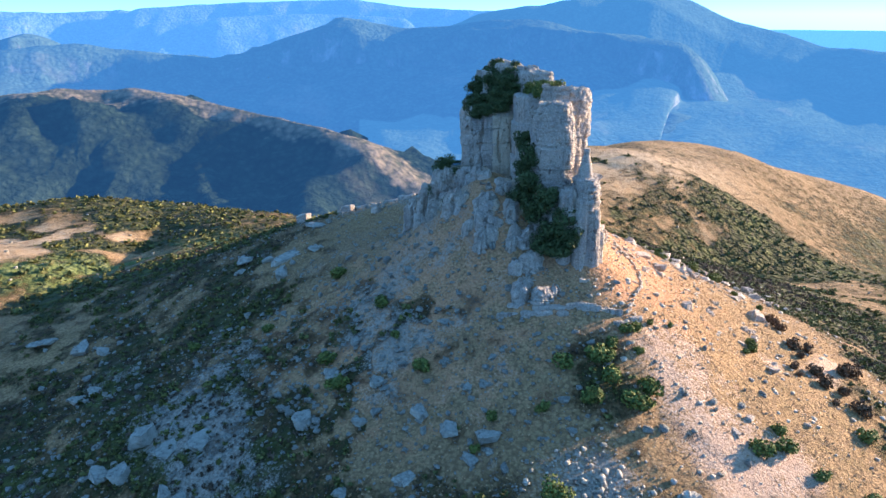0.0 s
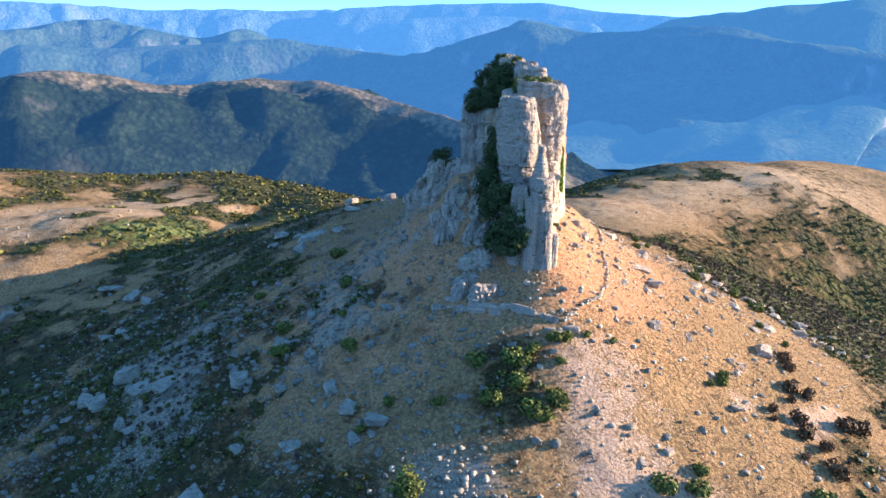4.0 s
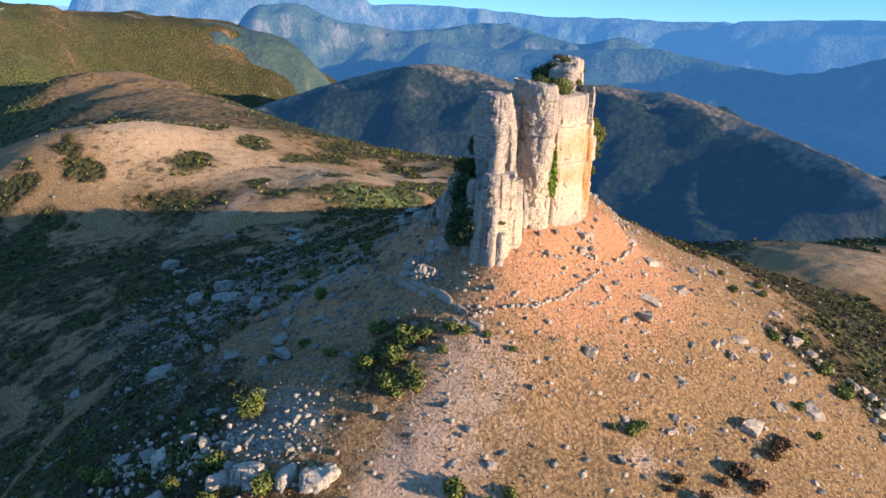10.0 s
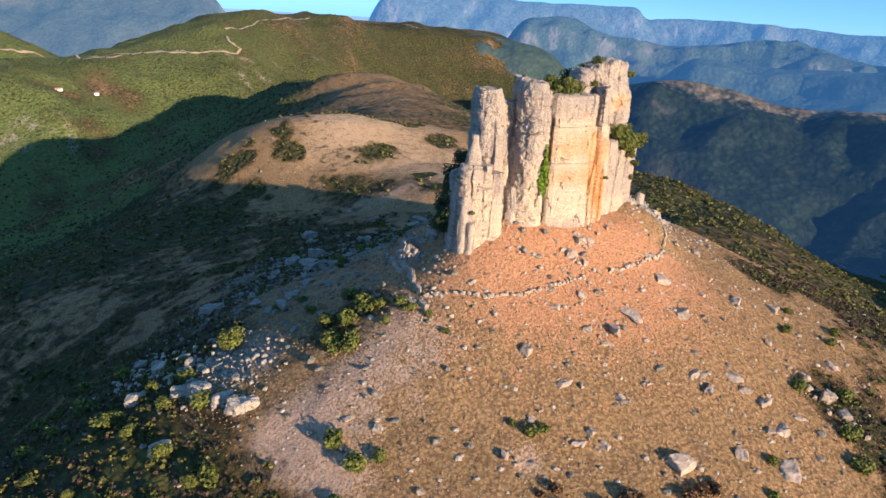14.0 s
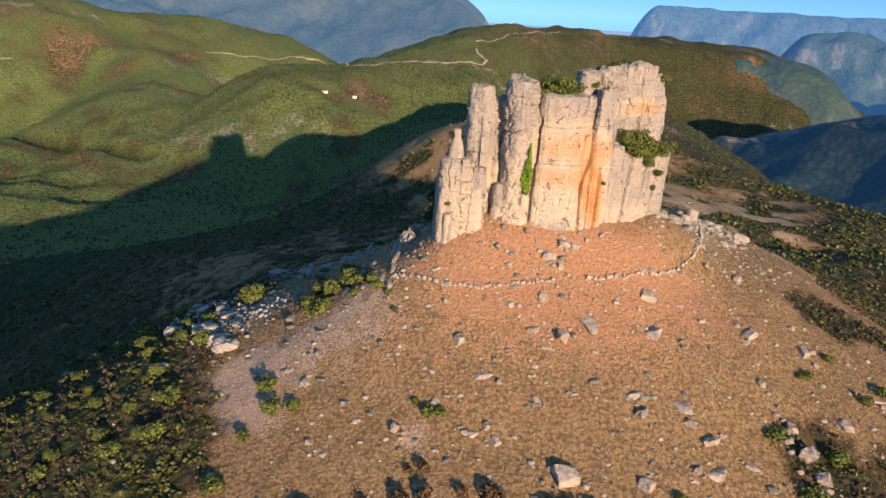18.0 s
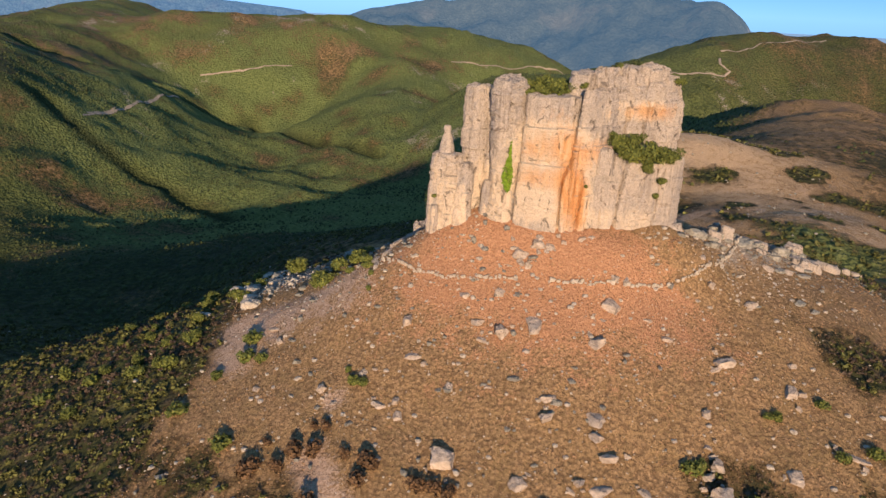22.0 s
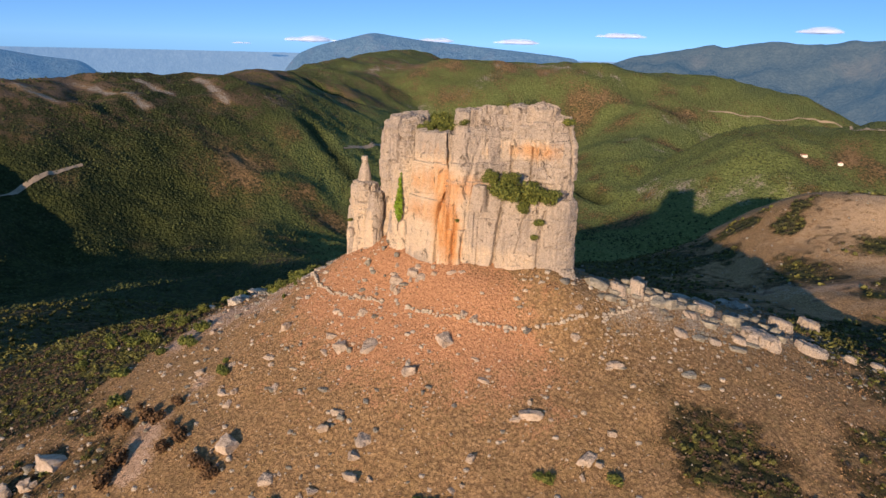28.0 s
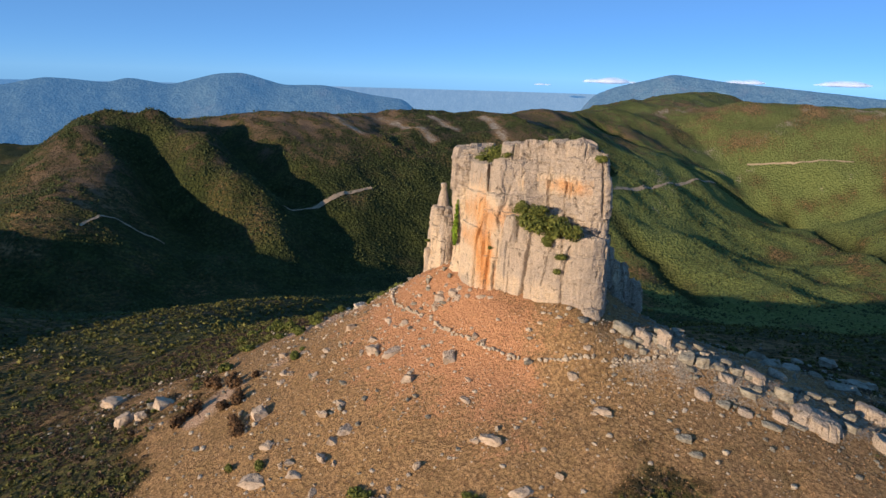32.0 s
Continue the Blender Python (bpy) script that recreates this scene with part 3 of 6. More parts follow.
# --- far ranges ---
def build_range(name, mat, points, base_z, depth, rough, label, cliff, closed=True):
    """A mountain range along a line of crest points (x, y, z), falling away to both sides, with a cliff under its rim."""
    rows = 42
    p = np.array(points, dtype=float)
    along = np.concatenate([[0], np.cumsum(np.linalg.norm(np.diff(p[:, :2], axis=0), axis=1))])
    grid = np.arange(0, along[-1], 20.0)
    c = np.stack([np.interp(grid, along, p[:, k]) for k in range(3)], 1)

    def soften(v, n):
        k = np.hanning(2 * n + 3)[1:-1]
        return np.convolve(np.pad(v, n, mode="edge"), k / k.sum(), mode="valid")
    c[:, 0], c[:, 1], c[:, 2] = soften(c[:, 0], 14), soften(c[:, 1], 14), soften(c[:, 2], 3)
    c[:, 2] += 0.12 * rough * fbm(c[:, 0], c[:, 1], 160, 4, 6.6)
    ends = np.clip(np.minimum(grid, grid[-1] - grid) / 320.0, 0, 1) if closed else np.ones(len(grid))
    c[:, 2] = base_z + (c[:, 2] - base_z) * (ends * ends * (3 - 2 * ends))
    d = np.gradient(c[:, :2], axis=0)
    d = np.stack([soften(d[:, 0], 20), soften(d[:, 1], 20)], 1)
    nrm = np.stack([-d[:, 1], d[:, 0]], 1) / (np.linalg.norm(d, axis=1)[:, None] + 1e-9)
    s = np.linspace(-1, 1, rows)
    s = np.sign(s) * np.abs(s) ** 1.3
    X = c[:, None, 0] + nrm[:, None, 0] * s[None] * depth
    Y = c[:, None, 1] + nrm[:, None, 1] * s[None] * depth
    u = np.abs(s[None]) + 0.10 * fbm(X, Y, depth * 0.5, 4, 4.2) * np.clip(np.abs(s[None]) * 6, 0, 1)
    fall = 1 - np.clip(u, 0, 1) ** 1.15
    if cliff:
        rim = 0.16 + 0.06 * fbm(X, Y, depth * 0.8, 3, 9.1)
        fall = np.where(u < rim, 1 - 0.25 * u, fall * (1 - 0.28 * cliff * smoothstep(rim, rim + 0.03, u)))
    Z = base_z + (c[:, None, 2] - base_z) * fall
    edge = np.clip(np.abs(s[None]) * 5, 0, 1)
    Z += rough * 0.9 * (fbm(X, Y, depth * 0.7, 5, 2.9, True) - 0.35) * edge + 0.10 * rough * fbm(X, Y, depth * 0.2, 4, 1.1)
    verts = np.stack([X, Y, Z], -1).reshape(-1, 3)
    faces = [(i * rows + k, (i + 1) * rows + k, (i + 1) * rows + k + 1, i * rows + k + 1) for i in range(len(c) - 1) for k in range(rows - 1)]
    ob = mesh_object(name, verts, faces, mat, smooth=True)
    ob.data.attributes.new("crest", "FLOAT", "POINT").data.foreach_set("value", np.broadcast_to(1 - smoothstep(0.0, 0.24, u), Z.shape).astype(np.float32).ravel())
    return tagged(ob, label, "mountains", kind="structure")


build_range("backdrop_ridge_north", FAR_RIDGE, [(-1600, 230, -253), (-1440, 540, -203), (-1310, 680, -141), (-1220, 770, -95), (-1130, 870, -52), (-1050, 950, -51), (-950, 1040, -81), (-870, 1210, -80), (-700, 1270, -74), (-460, 1240, -114), (-290, 1180, -142), (-140, 1100, -173), (80, 1000, -223)], -270, 430, 70, "wooded ridge with shade-dark slopes and a bare sunlit crest across the valley", 0.00)
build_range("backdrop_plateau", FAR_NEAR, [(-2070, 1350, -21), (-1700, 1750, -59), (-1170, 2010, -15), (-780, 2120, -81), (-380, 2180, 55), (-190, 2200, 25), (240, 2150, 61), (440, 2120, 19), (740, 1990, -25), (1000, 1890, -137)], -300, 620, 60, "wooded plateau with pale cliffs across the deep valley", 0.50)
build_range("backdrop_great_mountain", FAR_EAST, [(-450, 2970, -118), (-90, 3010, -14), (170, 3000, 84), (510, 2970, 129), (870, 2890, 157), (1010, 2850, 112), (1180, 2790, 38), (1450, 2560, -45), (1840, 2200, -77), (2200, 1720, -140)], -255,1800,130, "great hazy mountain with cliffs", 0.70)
build_range("backdrop_north_range", FAR_MID, [(-2120, 3310, -92), (-1850, 3460, -17), (-1660, 3550, 96), (-1250, 3710, 127), (-570, 3870, 150), (-250, 3900, 107), (150, 3910, 88), (760, 3840, 97)], -300, 500, 30, "long mountain range, blue with haze", 0.00)
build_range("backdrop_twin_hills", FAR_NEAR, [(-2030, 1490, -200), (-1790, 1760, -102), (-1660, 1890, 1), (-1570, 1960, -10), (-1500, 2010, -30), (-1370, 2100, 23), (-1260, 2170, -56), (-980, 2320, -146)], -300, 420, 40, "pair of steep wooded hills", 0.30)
build_range("backdrop_hazed_plateau", FAR_MID, [(-1820, 2880, -173), (-1640, 2990, -79), (-1420, 3100, 27), (-960, 3280, 66), (-560, 3380, 70), (60, 3440, 29)], -300, 500, 30, "flat-topped mountain, blue with haze", 0.00)
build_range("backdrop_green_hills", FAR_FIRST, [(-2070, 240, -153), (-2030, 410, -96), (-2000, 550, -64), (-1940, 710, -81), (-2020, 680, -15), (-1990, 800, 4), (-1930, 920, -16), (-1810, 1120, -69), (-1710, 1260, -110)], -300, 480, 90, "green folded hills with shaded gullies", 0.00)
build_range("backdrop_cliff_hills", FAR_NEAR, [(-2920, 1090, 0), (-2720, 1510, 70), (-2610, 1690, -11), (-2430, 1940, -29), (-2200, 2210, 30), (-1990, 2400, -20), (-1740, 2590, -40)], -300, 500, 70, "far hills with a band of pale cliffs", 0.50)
build_range("backdrop_far_west", FAR_MID, [(-3950, 720, 60), (-3920, 850, 151), (-3830, 1200, 142), (-3610, 1760, 135), (-3270, 2350, 137), (-3300, 2280, 83), (-2990, 2670, 97), (-2590, 3070, 71), (-1900, 3530, 83), (-1360, 3780, 97)], -300, 420, 70, "distant mesa and long ridges, blue with haze", 0.00)
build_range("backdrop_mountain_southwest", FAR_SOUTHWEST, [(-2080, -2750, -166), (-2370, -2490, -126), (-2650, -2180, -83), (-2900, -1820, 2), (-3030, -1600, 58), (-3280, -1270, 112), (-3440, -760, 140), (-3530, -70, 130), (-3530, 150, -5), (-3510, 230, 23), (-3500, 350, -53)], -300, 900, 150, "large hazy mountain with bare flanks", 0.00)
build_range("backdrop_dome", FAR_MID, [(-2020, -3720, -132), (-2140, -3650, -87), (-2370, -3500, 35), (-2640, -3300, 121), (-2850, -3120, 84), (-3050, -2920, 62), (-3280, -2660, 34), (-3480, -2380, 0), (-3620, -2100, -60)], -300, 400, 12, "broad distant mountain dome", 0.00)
build_range("backdrop_south_ridge", FAR_MID, [(1630, -3850, -101), (990, -4040, -40), (780, -4080, 8), (490, -4120, -18), (390, -4130, 15), (170, -4140, -23), (-80, -4130, 47), (-230, -4130, 58), (-460, -4100, -8), (-690, -4070, -2), (-980, -4000, -54), (-1450, -3850, -115)], -300, 500, 14, "long mountain ridge on the horizon, blue with haze", 0.00)
# a glowing ring stands in for the haze band on the horizon
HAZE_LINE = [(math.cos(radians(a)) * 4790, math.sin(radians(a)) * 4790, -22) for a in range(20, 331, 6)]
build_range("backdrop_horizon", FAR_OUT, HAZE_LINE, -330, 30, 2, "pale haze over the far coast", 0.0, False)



# --- the crag: upright masses of bedded limestone ---
def rock_mass(name, mat, outline, z0, z1, seed, taper=0.95, lean=(0, 0), column=3.2, bed=6.0, rough=0.6, top=1.6, tilt=(0, 0), ochre=(), joints=(), steps=(), parent=None, label="", cell=0.31, rounding=2, profile=None, blocks=1.0):
    """A mass of rock over a plan outline: slabs side by side with cracks between them, beds one over the other, a broken top."""
    rng = np.random.RandomState(int(seed * 97) + 5)
    pts = [Vector((x, y)) for x, y in outline]
    for _ in range(rounding):                                     # round the corners
        pts = [q for a, b in zip(pts, pts[1:] + pts[:1]) for q in (a.lerp(b, 0.22), a.lerp(b, 0.78))]
    seg = [(b - a).length for a, b in zip(pts, pts[1:] + pts[:1])]
    total = sum(seg)
    na = max(16, int(total / cell))
    cum = np.concatenate([[0], np.cumsum(seg)])
    S = np.linspace(0, total, na, endpoint=False)
    P = np.array([(*p,) for p in pts + pts[:1]])
    ox, oy = np.interp(S, cum, P[:, 0]), np.interp(S, cum, P[:, 1])
    tx, ty = np.roll(ox, -1) - np.roll(ox, 1), np.roll(oy, -1) - np.roll(oy, 1)
    ln = np.hypot(tx, ty) + 1e-9
    area = float(np.sum(ox * np.roll(oy, -1) - np.roll(ox, -1) * oy))
    sg = 1.0 if area > 0 else -1.0
    nx, ny = sg * ty / ln, -sg * tx / ln
    nz = max(6, int((z1 - z0) / cell))
    V = np.linspace(0, 1, nz)[:, None] * np.ones((1, na))
    H = V * (z1 - z0)
    SS = np.ones((nz, 1)) * S[None]
    lim = min(1.0, total / 40)
    # upright slabs
    cuts = np.cumsum(rng.uniform(0.4, 1.6, max(2, int(total / column) + 3)) * column)
    warp = SS + 2.0 * lim * fbm(H, SS * 0.25, 9.0, 4, seed)
    col = np.searchsorted(cuts, warp)
    near = np.min(np.abs(warp[..., None] - cuts[None, None]), -1)
    # beds
    levels = np.cumsum(rng.uniform(0.5, 1.5, max(2, int((z1 - z0) / bed) + 3)) * bed) - bed * 0.4
    hwarp = H + 0.5 * fbm(SS, H * 0.2, 6.0, 3, seed + 3) + rng.uniform(-0.8, 0.8, 400)[col]
    lev = np.searchsorted(levels, hwarp)
    nearb = np.min(np.abs(hwarp[..., None] - levels[None, None]), -1)
    slab = rng.uniform(-1, 1, 400)
    block = rng.uniform(-1, 1, (400, 60))
    broken = 0.35 + 0.65 * smoothstep(-0.2, 0.3, fbm(SS, H, 9.0, 2, seed + 8))
    crack = smoothstep(0.0, 0.25, fbm(SS * 0.6, H * 0.25, 3.0, 2, seed + 8))
    push = rough * lim * (0.35 * slab[col] + 0.45 * block[col, np.minimum(lev, 59)] - 1.8 * np.exp(-(near / 0.24) ** 2) * (0.12 + 0.88 * crack) - 0.7 * np.exp(-(nearb / 0.2) ** 2) * broken
                          + 1.35 * fbm(SS, H * 0.5, 7.0, 2, seed + 1) + 0.55 * fbm(SS, H * 0.9, 2.6, 3, seed + 2) + 0.40 * (fbm(SS, H * 1.1, 1.3, 3, seed + 9, True) - 0.3))
    # small blocks, each bed broken by its own upright joints
    hb = H + 0.35 * fbm(SS, H * 0.3, 5.0, 3, seed + 11)
    beds = np.cumsum(rng.uniform(0.5, 2.1, int((z1 - z0) / 1.2) + 6)) - 1.0
    lb = np.searchsorted(beds, hb)
    shift, wide_b = rng.uniform(0, 9, 900), rng.uniform(1.5, 3.8, 900)
    ub = (SS + shift[lb] + 0.4 * fbm(SS, H, 2.2, 2, seed + 12)) / wide_b[lb]
    cb = np.floor(ub).astype(int)
    hsh = np.sin(cb * 127.1 + lb * 311.7 + seed * 9.1) * 43758.5453
    hsh = (hsh - np.floor(hsh)) * 2 - 1
    edge_u = np.minimum(ub - np.floor(ub), 1 - ub + np.floor(ub)) * wide_b[lb]
    edge_h = np.min(np.abs(hb[..., None] - beds[None, None]), -1)
    where_b = smoothstep(-0.15, 0.35, fbm(SS, H * 0.8, 8.0, 3, seed + 13)) * 0.75 + 0.35 * smoothstep(0.8, 1.0, V)
    push = push + blocks * lim * (0.35 + 0.65 * min(1.0, rough)) * where_b * (0.26 * hsh - 0.30 * np.exp(-(edge_u / 0.16) ** 2) - 0.34 * np.exp(-(edge_h / 0.15) ** 2))
    push = push - 0.9 * rough * lim * np.clip((V - 0.93) / 0.07, 0, 1) ** 2
    front = np.clip(nx[None] * 2.5 - 0.4, 0, 1)                   # only the side that faces the sun carries the long joints
    Zb, Yb = z0 + H, oy[None] + 0 * H
    for pts_, wide, deep in joints:
        for (ya, za), (yb, zb) in zip(pts_, pts_[1:]):
            t = np.clip(((Yb - ya) * (yb - ya) + (Zb - za) * (zb - za)) / ((yb - ya) ** 2 + (zb - za) ** 2), 0, 1)
            d = np.hypot(Yb - ya - t * (yb - ya), Zb - za - t * (zb - za)) + 0.25 * fbm(SS, H, 1.7, 3, seed + 5)
            push = np.where(d < 3 * wide, np.minimum(push, push * 0.3 - deep * np.exp(-(d / wide) ** 2) * front), push)
    for level, amount in steps:
        push = push + amount * smoothstep(-0.18, 0.18, Zb + 0.35 * fbm(SS, H * 0.3, 5.0, 3, seed + 7) - level)
    mx, my = ox.mean(), oy.mean()
    sc = 1 - (1 - taper) * V if profile is None else np.interp(V, [p[0] for p in profile], [p[1] for p in profile])
    X = mx + (ox[None] - mx) * sc + push * nx[None] + lean[0] * V
    Y = my + (oy[None] - my) * sc + push * ny[None] + lean[1] * V
    Z = z0 + H + (tilt[0] * (X - mx) + tilt[1] * (Y - my)) * V ** 2 + 0.7 * lim * top * V ** 8 * (block[col, 50] * 0.8 + fbm(X, Y, 3.0, 3, seed))
    verts = np.stack([X, Y, Z], -1).reshape(-1, 3).tolist()
    faces = [(k * na + a, k * na + (a + 1) % na, (k + 1) * na + (a + 1) % na, (k + 1) * na + a) for k in range(nz - 1) for a in range(na)]
    prev = (nz - 1) * na
    xs, ys, zs = X[-1], Y[-1], Z[-1]
    cx, cy = xs.mean(), ys.mean()
    nr = max(2, int(total / 7 / 1.1))
    for k in range(1, nr):
        ring = 1 - k / nr
        first = len(verts)
        qx, qy = cx + (xs - cx) * ring, cy + (ys - cy) * ring
        steps = np.round(2.0 * fbm(qx, qy, 3.2, 2, seed + 4)) / 2.0
        qz = z1 + tilt[0] * (qx - mx) + tilt[1] * (qy - my) + lim * top * (0.55 * steps + 0.5 * fbm(qx, qy, 1.8, 3, seed + 6)) + 0.25 * top * (1 - ring)
        verts += np.stack([qx, qy, qz], -1).tolist()
        faces += [(prev + a, prev + (a + 1) % na, first + (a + 1) % na, first + a) for a in range(na)]
        prev = first
    verts.append((float(cx), float(cy), float(z1 + tilt[0] * (cx - mx) + tilt[1] * (cy - my) + 0.25 * top)))
    faces += [(prev + a, prev + (a + 1) % na, len(verts) - 1) for a in range(na)]
    if sg < 0:
        faces = [f[::-1] for f in faces]
    ob = mesh_object(name, verts, faces, mat, parent, label)
    Q = np.array(verts)
    val = np.zeros(len(Q))
    for oy_, oz_, wy, wz, amount in ochre:
        val += amount * np.exp(-(((Q[:, 1] - oy_) / wy) ** 2 + ((Q[:, 2] - oz_) / wz) ** 2)) * (Q[:, 0] > mx - 1)
    fresh = np.zeros(len(Q))
    for oy_, oz_, wy, wz, amount in CREAM:
        fresh += amount * np.exp(-(np.abs((Q[:, 1] - oy_) / wy) ** 4 + np.abs((Q[:, 2] - oz_) / wz) ** 4)) * (Q[:, 0] > mx + 1)
    for title, values in (("ochre", val), ("cream", fresh)):
        a = ob.data.attributes.new(title, "FLOAT", "POINT")
        a.data.foreach_set("value", np.clip(values, 0, 1).astype(np.float32))
    return ob


def oval(cx, cy, rx, ry, n=12, turn=0.0, power=2.5):
    out = []
    for k in range(n):
        a = 2 * math.pi * k / n
        c, s = math.cos(a), math.sin(a)
        r = (abs(c) ** power + abs(s) ** power) ** (-1 / power)
        t = radians(turn)
        x, y = c * r * rx, s * r * ry
        out.append((cx + x * math.cos(t) - y * math.sin(t), cy + x * math.sin(t) + y * math.cos(t)))
    return out


crag = tagged(new("rock_crag"), "towering grey and ochre limestone crag crowning the hill", "rock crag")
# ochre stains on the sunny face: y, z, half-width, half-height, amount
STAINS = [(-6.0, 28.4, 6.8, 3.0, 0.62), (-4.0, 36.8, 8.0, 3.8, 0.42), (-0.5, 37.0, 2.6, 4.2, 0.45), (1.6, 26.5, 2.6, 9.5, 0.95), (4.6, 22.0, 1.5, 8.0, 0.95), (-4.6, 44.0, 4.0, 2.4, 0.28), (6.5, 35.5, 3.0, 3.0, 0.5), (17, 44.8, 7.5, 2.4, 0.62), (-9, 35.0, 4.0, 2.0, 0.35), (-18, 20, 2.0, 10, 0.2)]
# where the sunny wall is bare and smooth, fresh cream rock
CREAM = [(-5.0, 29.0, 8.8, 12.5, 1.0), (-3.0, 37.5, 8.0, 4.0, 0.8), (3.0, 27.0, 4.0, 11.0, 0.7), (15, 45, 9, 3, 0.5), (-28, 17, 9, 12, 0.55), (-17, 20, 6, 11, 0.55), (12, 17, 12, 4, 0.45)]
# long joints of the face: places (y, z) along each, then width and depth
MAIN_JOINTS = [([(1.4, 49.8), (2.2, 42.4), (2.6, 39.0), (2.6, 34.5), (0.6, 30.2), (-0.2, 26.5), (0.2, 14)], 0.30, 1.9), ([(4.3, 31), (4.6, 27), (4.2, 14)], 0.3, 1.2), ([(-12.6, 42), (-12.9, 30), (-13.4, 13)], 0.5, 1.8)]
SIDE_JOINTS = [([(4.3, 31), (4.6, 27), (4.2, 14)], 0.3, 1.2), ([(8.6, 47), (7.4, 40), (6.4, 34)], 0.3, 0.8)]
LOWER_JOINTS = [([(14.0, 33), (13.3, 26.2), (12.3, 12)], 0.32, 1.7), ([(18.5, 33), (18.0, 24), (17.2, 20)], 0.22, 0.7), ([(22.8, 31), (21.8, 24), (21.4, 13)], 0.25, 1.0), ([(9.6, 31), (9.0, 22), (9.2, 14)], 0.2, 0.6)]
UPPER_JOINTS = [([(8.1, 56), (8.4, 50), (8.8, 41)], 0.35, 1.6), ([(13.8, 56), (12.2, 47.8), (12.0, 40)], 0.35, 1.7), ([(18.2, 55), (17.4, 48), (17.8, 41)], 0.2, 0.8)]
rock_mass("face_buttress", CRAG, [(16.2, -13.2), (16.8, -5), (16.2, 2.6), (6, 3.5), (-2, 2), (-2, -10), (4, -14)], 3, 48.4, 1.1, 0.985, lean=(-2.0, 0), column=9, bed=9, rough=0.24, top=0.7, ochre=STAINS, joints=MAIN_JOINTS, steps=((31.6, -0.45), (40.9, -0.6)), parent=crag, blocks=0.55, label="sheer cream and ochre limestone face")
rock_mass("face_buttress", CRAG, [(15.8, 1.4), (13.2, 6.5), (6, 10.5), (-3, 12), (-4, 2), (6, 0)], 3, 49.7, 2.3, 0.965, lean=(-1.2, 0), column=5.0, bed=8, rough=0.45, ochre=STAINS, joints=SIDE_JOINTS, steps=((37.0, -0.5), (41.5, -0.6)), parent=crag)
rock_mass("upper_block", CRAG, [(8.5, 2.5), (1.8, 11.5), (-5.5, 22.8), (-10.0, 25.0), (-14.5, 17), (-11, 6), (-1, 2)], 3, 52.8, 3.7, 0.95, column=4.5, bed=7, rough=0.7, top=2.0, tilt=(0.05, -0.02), ochre=STAINS, joints=UPPER_JOINTS, steps=((47.6, -0.5),), parent=crag)
rock_mass("summit_block", CRAG, [(9.0, -2.2), (8.4, 2.6), (3, 5), (-3, 3), (1, -3)], 45, 53.9, 4.3, 0.86, column=6, bed=4, rough=0.6, top=1.2, parent=crag)
rock_mass("summit_block", CRAG, [(7, 3), (3, 8.6), (-4, 11), (-7, 7), (-1, 2)], 46, 54.8, 4.1, 0.88, column=3, bed=3, rough=0.7, top=1.4, parent=crag)
rock_mass("summit_block", CRAG, [(1.6, 9.5), (0.4, 13.4), (-7, 15), (-8, 9), (-3, 7)], 46, 55.4, 4.5, 0.90, column=3, bed=4, rough=0.6, top=1.2, parent=crag)
rock_mass("summit_block", CRAG, [(-0.4, 13.6), (-3, 20), (-9, 20.5), (-10, 14), (-5, 11)], 46, 55.7, 4.9, 0.86, column=3, bed=3, rough=0.7, top=1.4, parent=crag)
rock_mass("lower_buttress", CRAG, [(12.8, 4.5), (5.5, 15.6), (-2.4, 26.2), (-8.5, 27.6), (-13, 20), (-4, 10), (4, 3)], 2, 33.3, 5.3, 0.985, column=7, bed=6, rough=0.42, top=0.9, joints=LOWER_JOINTS, parent=crag, label="grey squared limestone buttress below a bushy ledge")
rock_mass("ledge_block", CRAG, oval(8.6, 8.6, 2.6, 2.8, 9, 30), 30, 36.4, 5.7, 0.7, column=2, bed=2.4, rough=0.5, top=1.0, parent=crag)
rock_mass("ledge_block", CRAG, oval(6.4, 11.0, 2.0, 2.2, 9, 50), 30, 35.0, 5.9, 0.7, column=2, bed=2.4, rough=0.5, top=1.0, parent=crag)
rock_mass("west_wall", CRAG, [(-1, -1.5), (-2, 12), (-12, 19), (-17.5, 12), (-16.5, 3.5), (-9, -0.5)], 8, 44.0, 6.7, 0.95, column=3.2, bed=8, rough=0.7, top=3.0, tilt=(0.25, 0.1), parent=crag)
rock_mass("pillar", CRAG, oval(8.9, -16.6, 7.4, 4.9, 12, 8, 2.4), 3, 51.2, 7.1, 0.87, lean=(-0.4, 0.3), column=11, bed=8, rough=0.85, top=1.2, ochre=(), parent=crag, label="tall rounded limestone pillar")
rock_mass("pillar", CRAG, oval(7.2, -26.0, 5.6, 4.5, 12, -6, 2.4), 3, 48.6, 8.3, 0.86, lean=(-1.8, -0.2), column=11, bed=9, rough=0.85, top=1.0, parent=crag, label="tall rounded limestone pillar")
rock_mass("pinnacle", CRAG, oval(13.2, -31.2, 4.4, 5.2, 10), 2, 31.6, 9.7, 0.86, column=6, bed=6, rough=0.8, top=0.7, parent=crag)
rock_mass("pinnacle", CRAG, oval(14.8, -26.6, 3.2, 3.2, 9), 2, 29.5, 10.1, 0.72, lean=(-1.4, 0.4), column=5, bed=6, rough=0.6, top=0.8, parent=crag)
rock_mass("pinnacle", CRAG, oval(15.6, -34.0, 2.2, 2.4, 9), 2, 24.5, 10.7, 0.62, lean=(-0.6, 0), column=5, bed=5, rough=0.6, top=0.9, parent=crag)
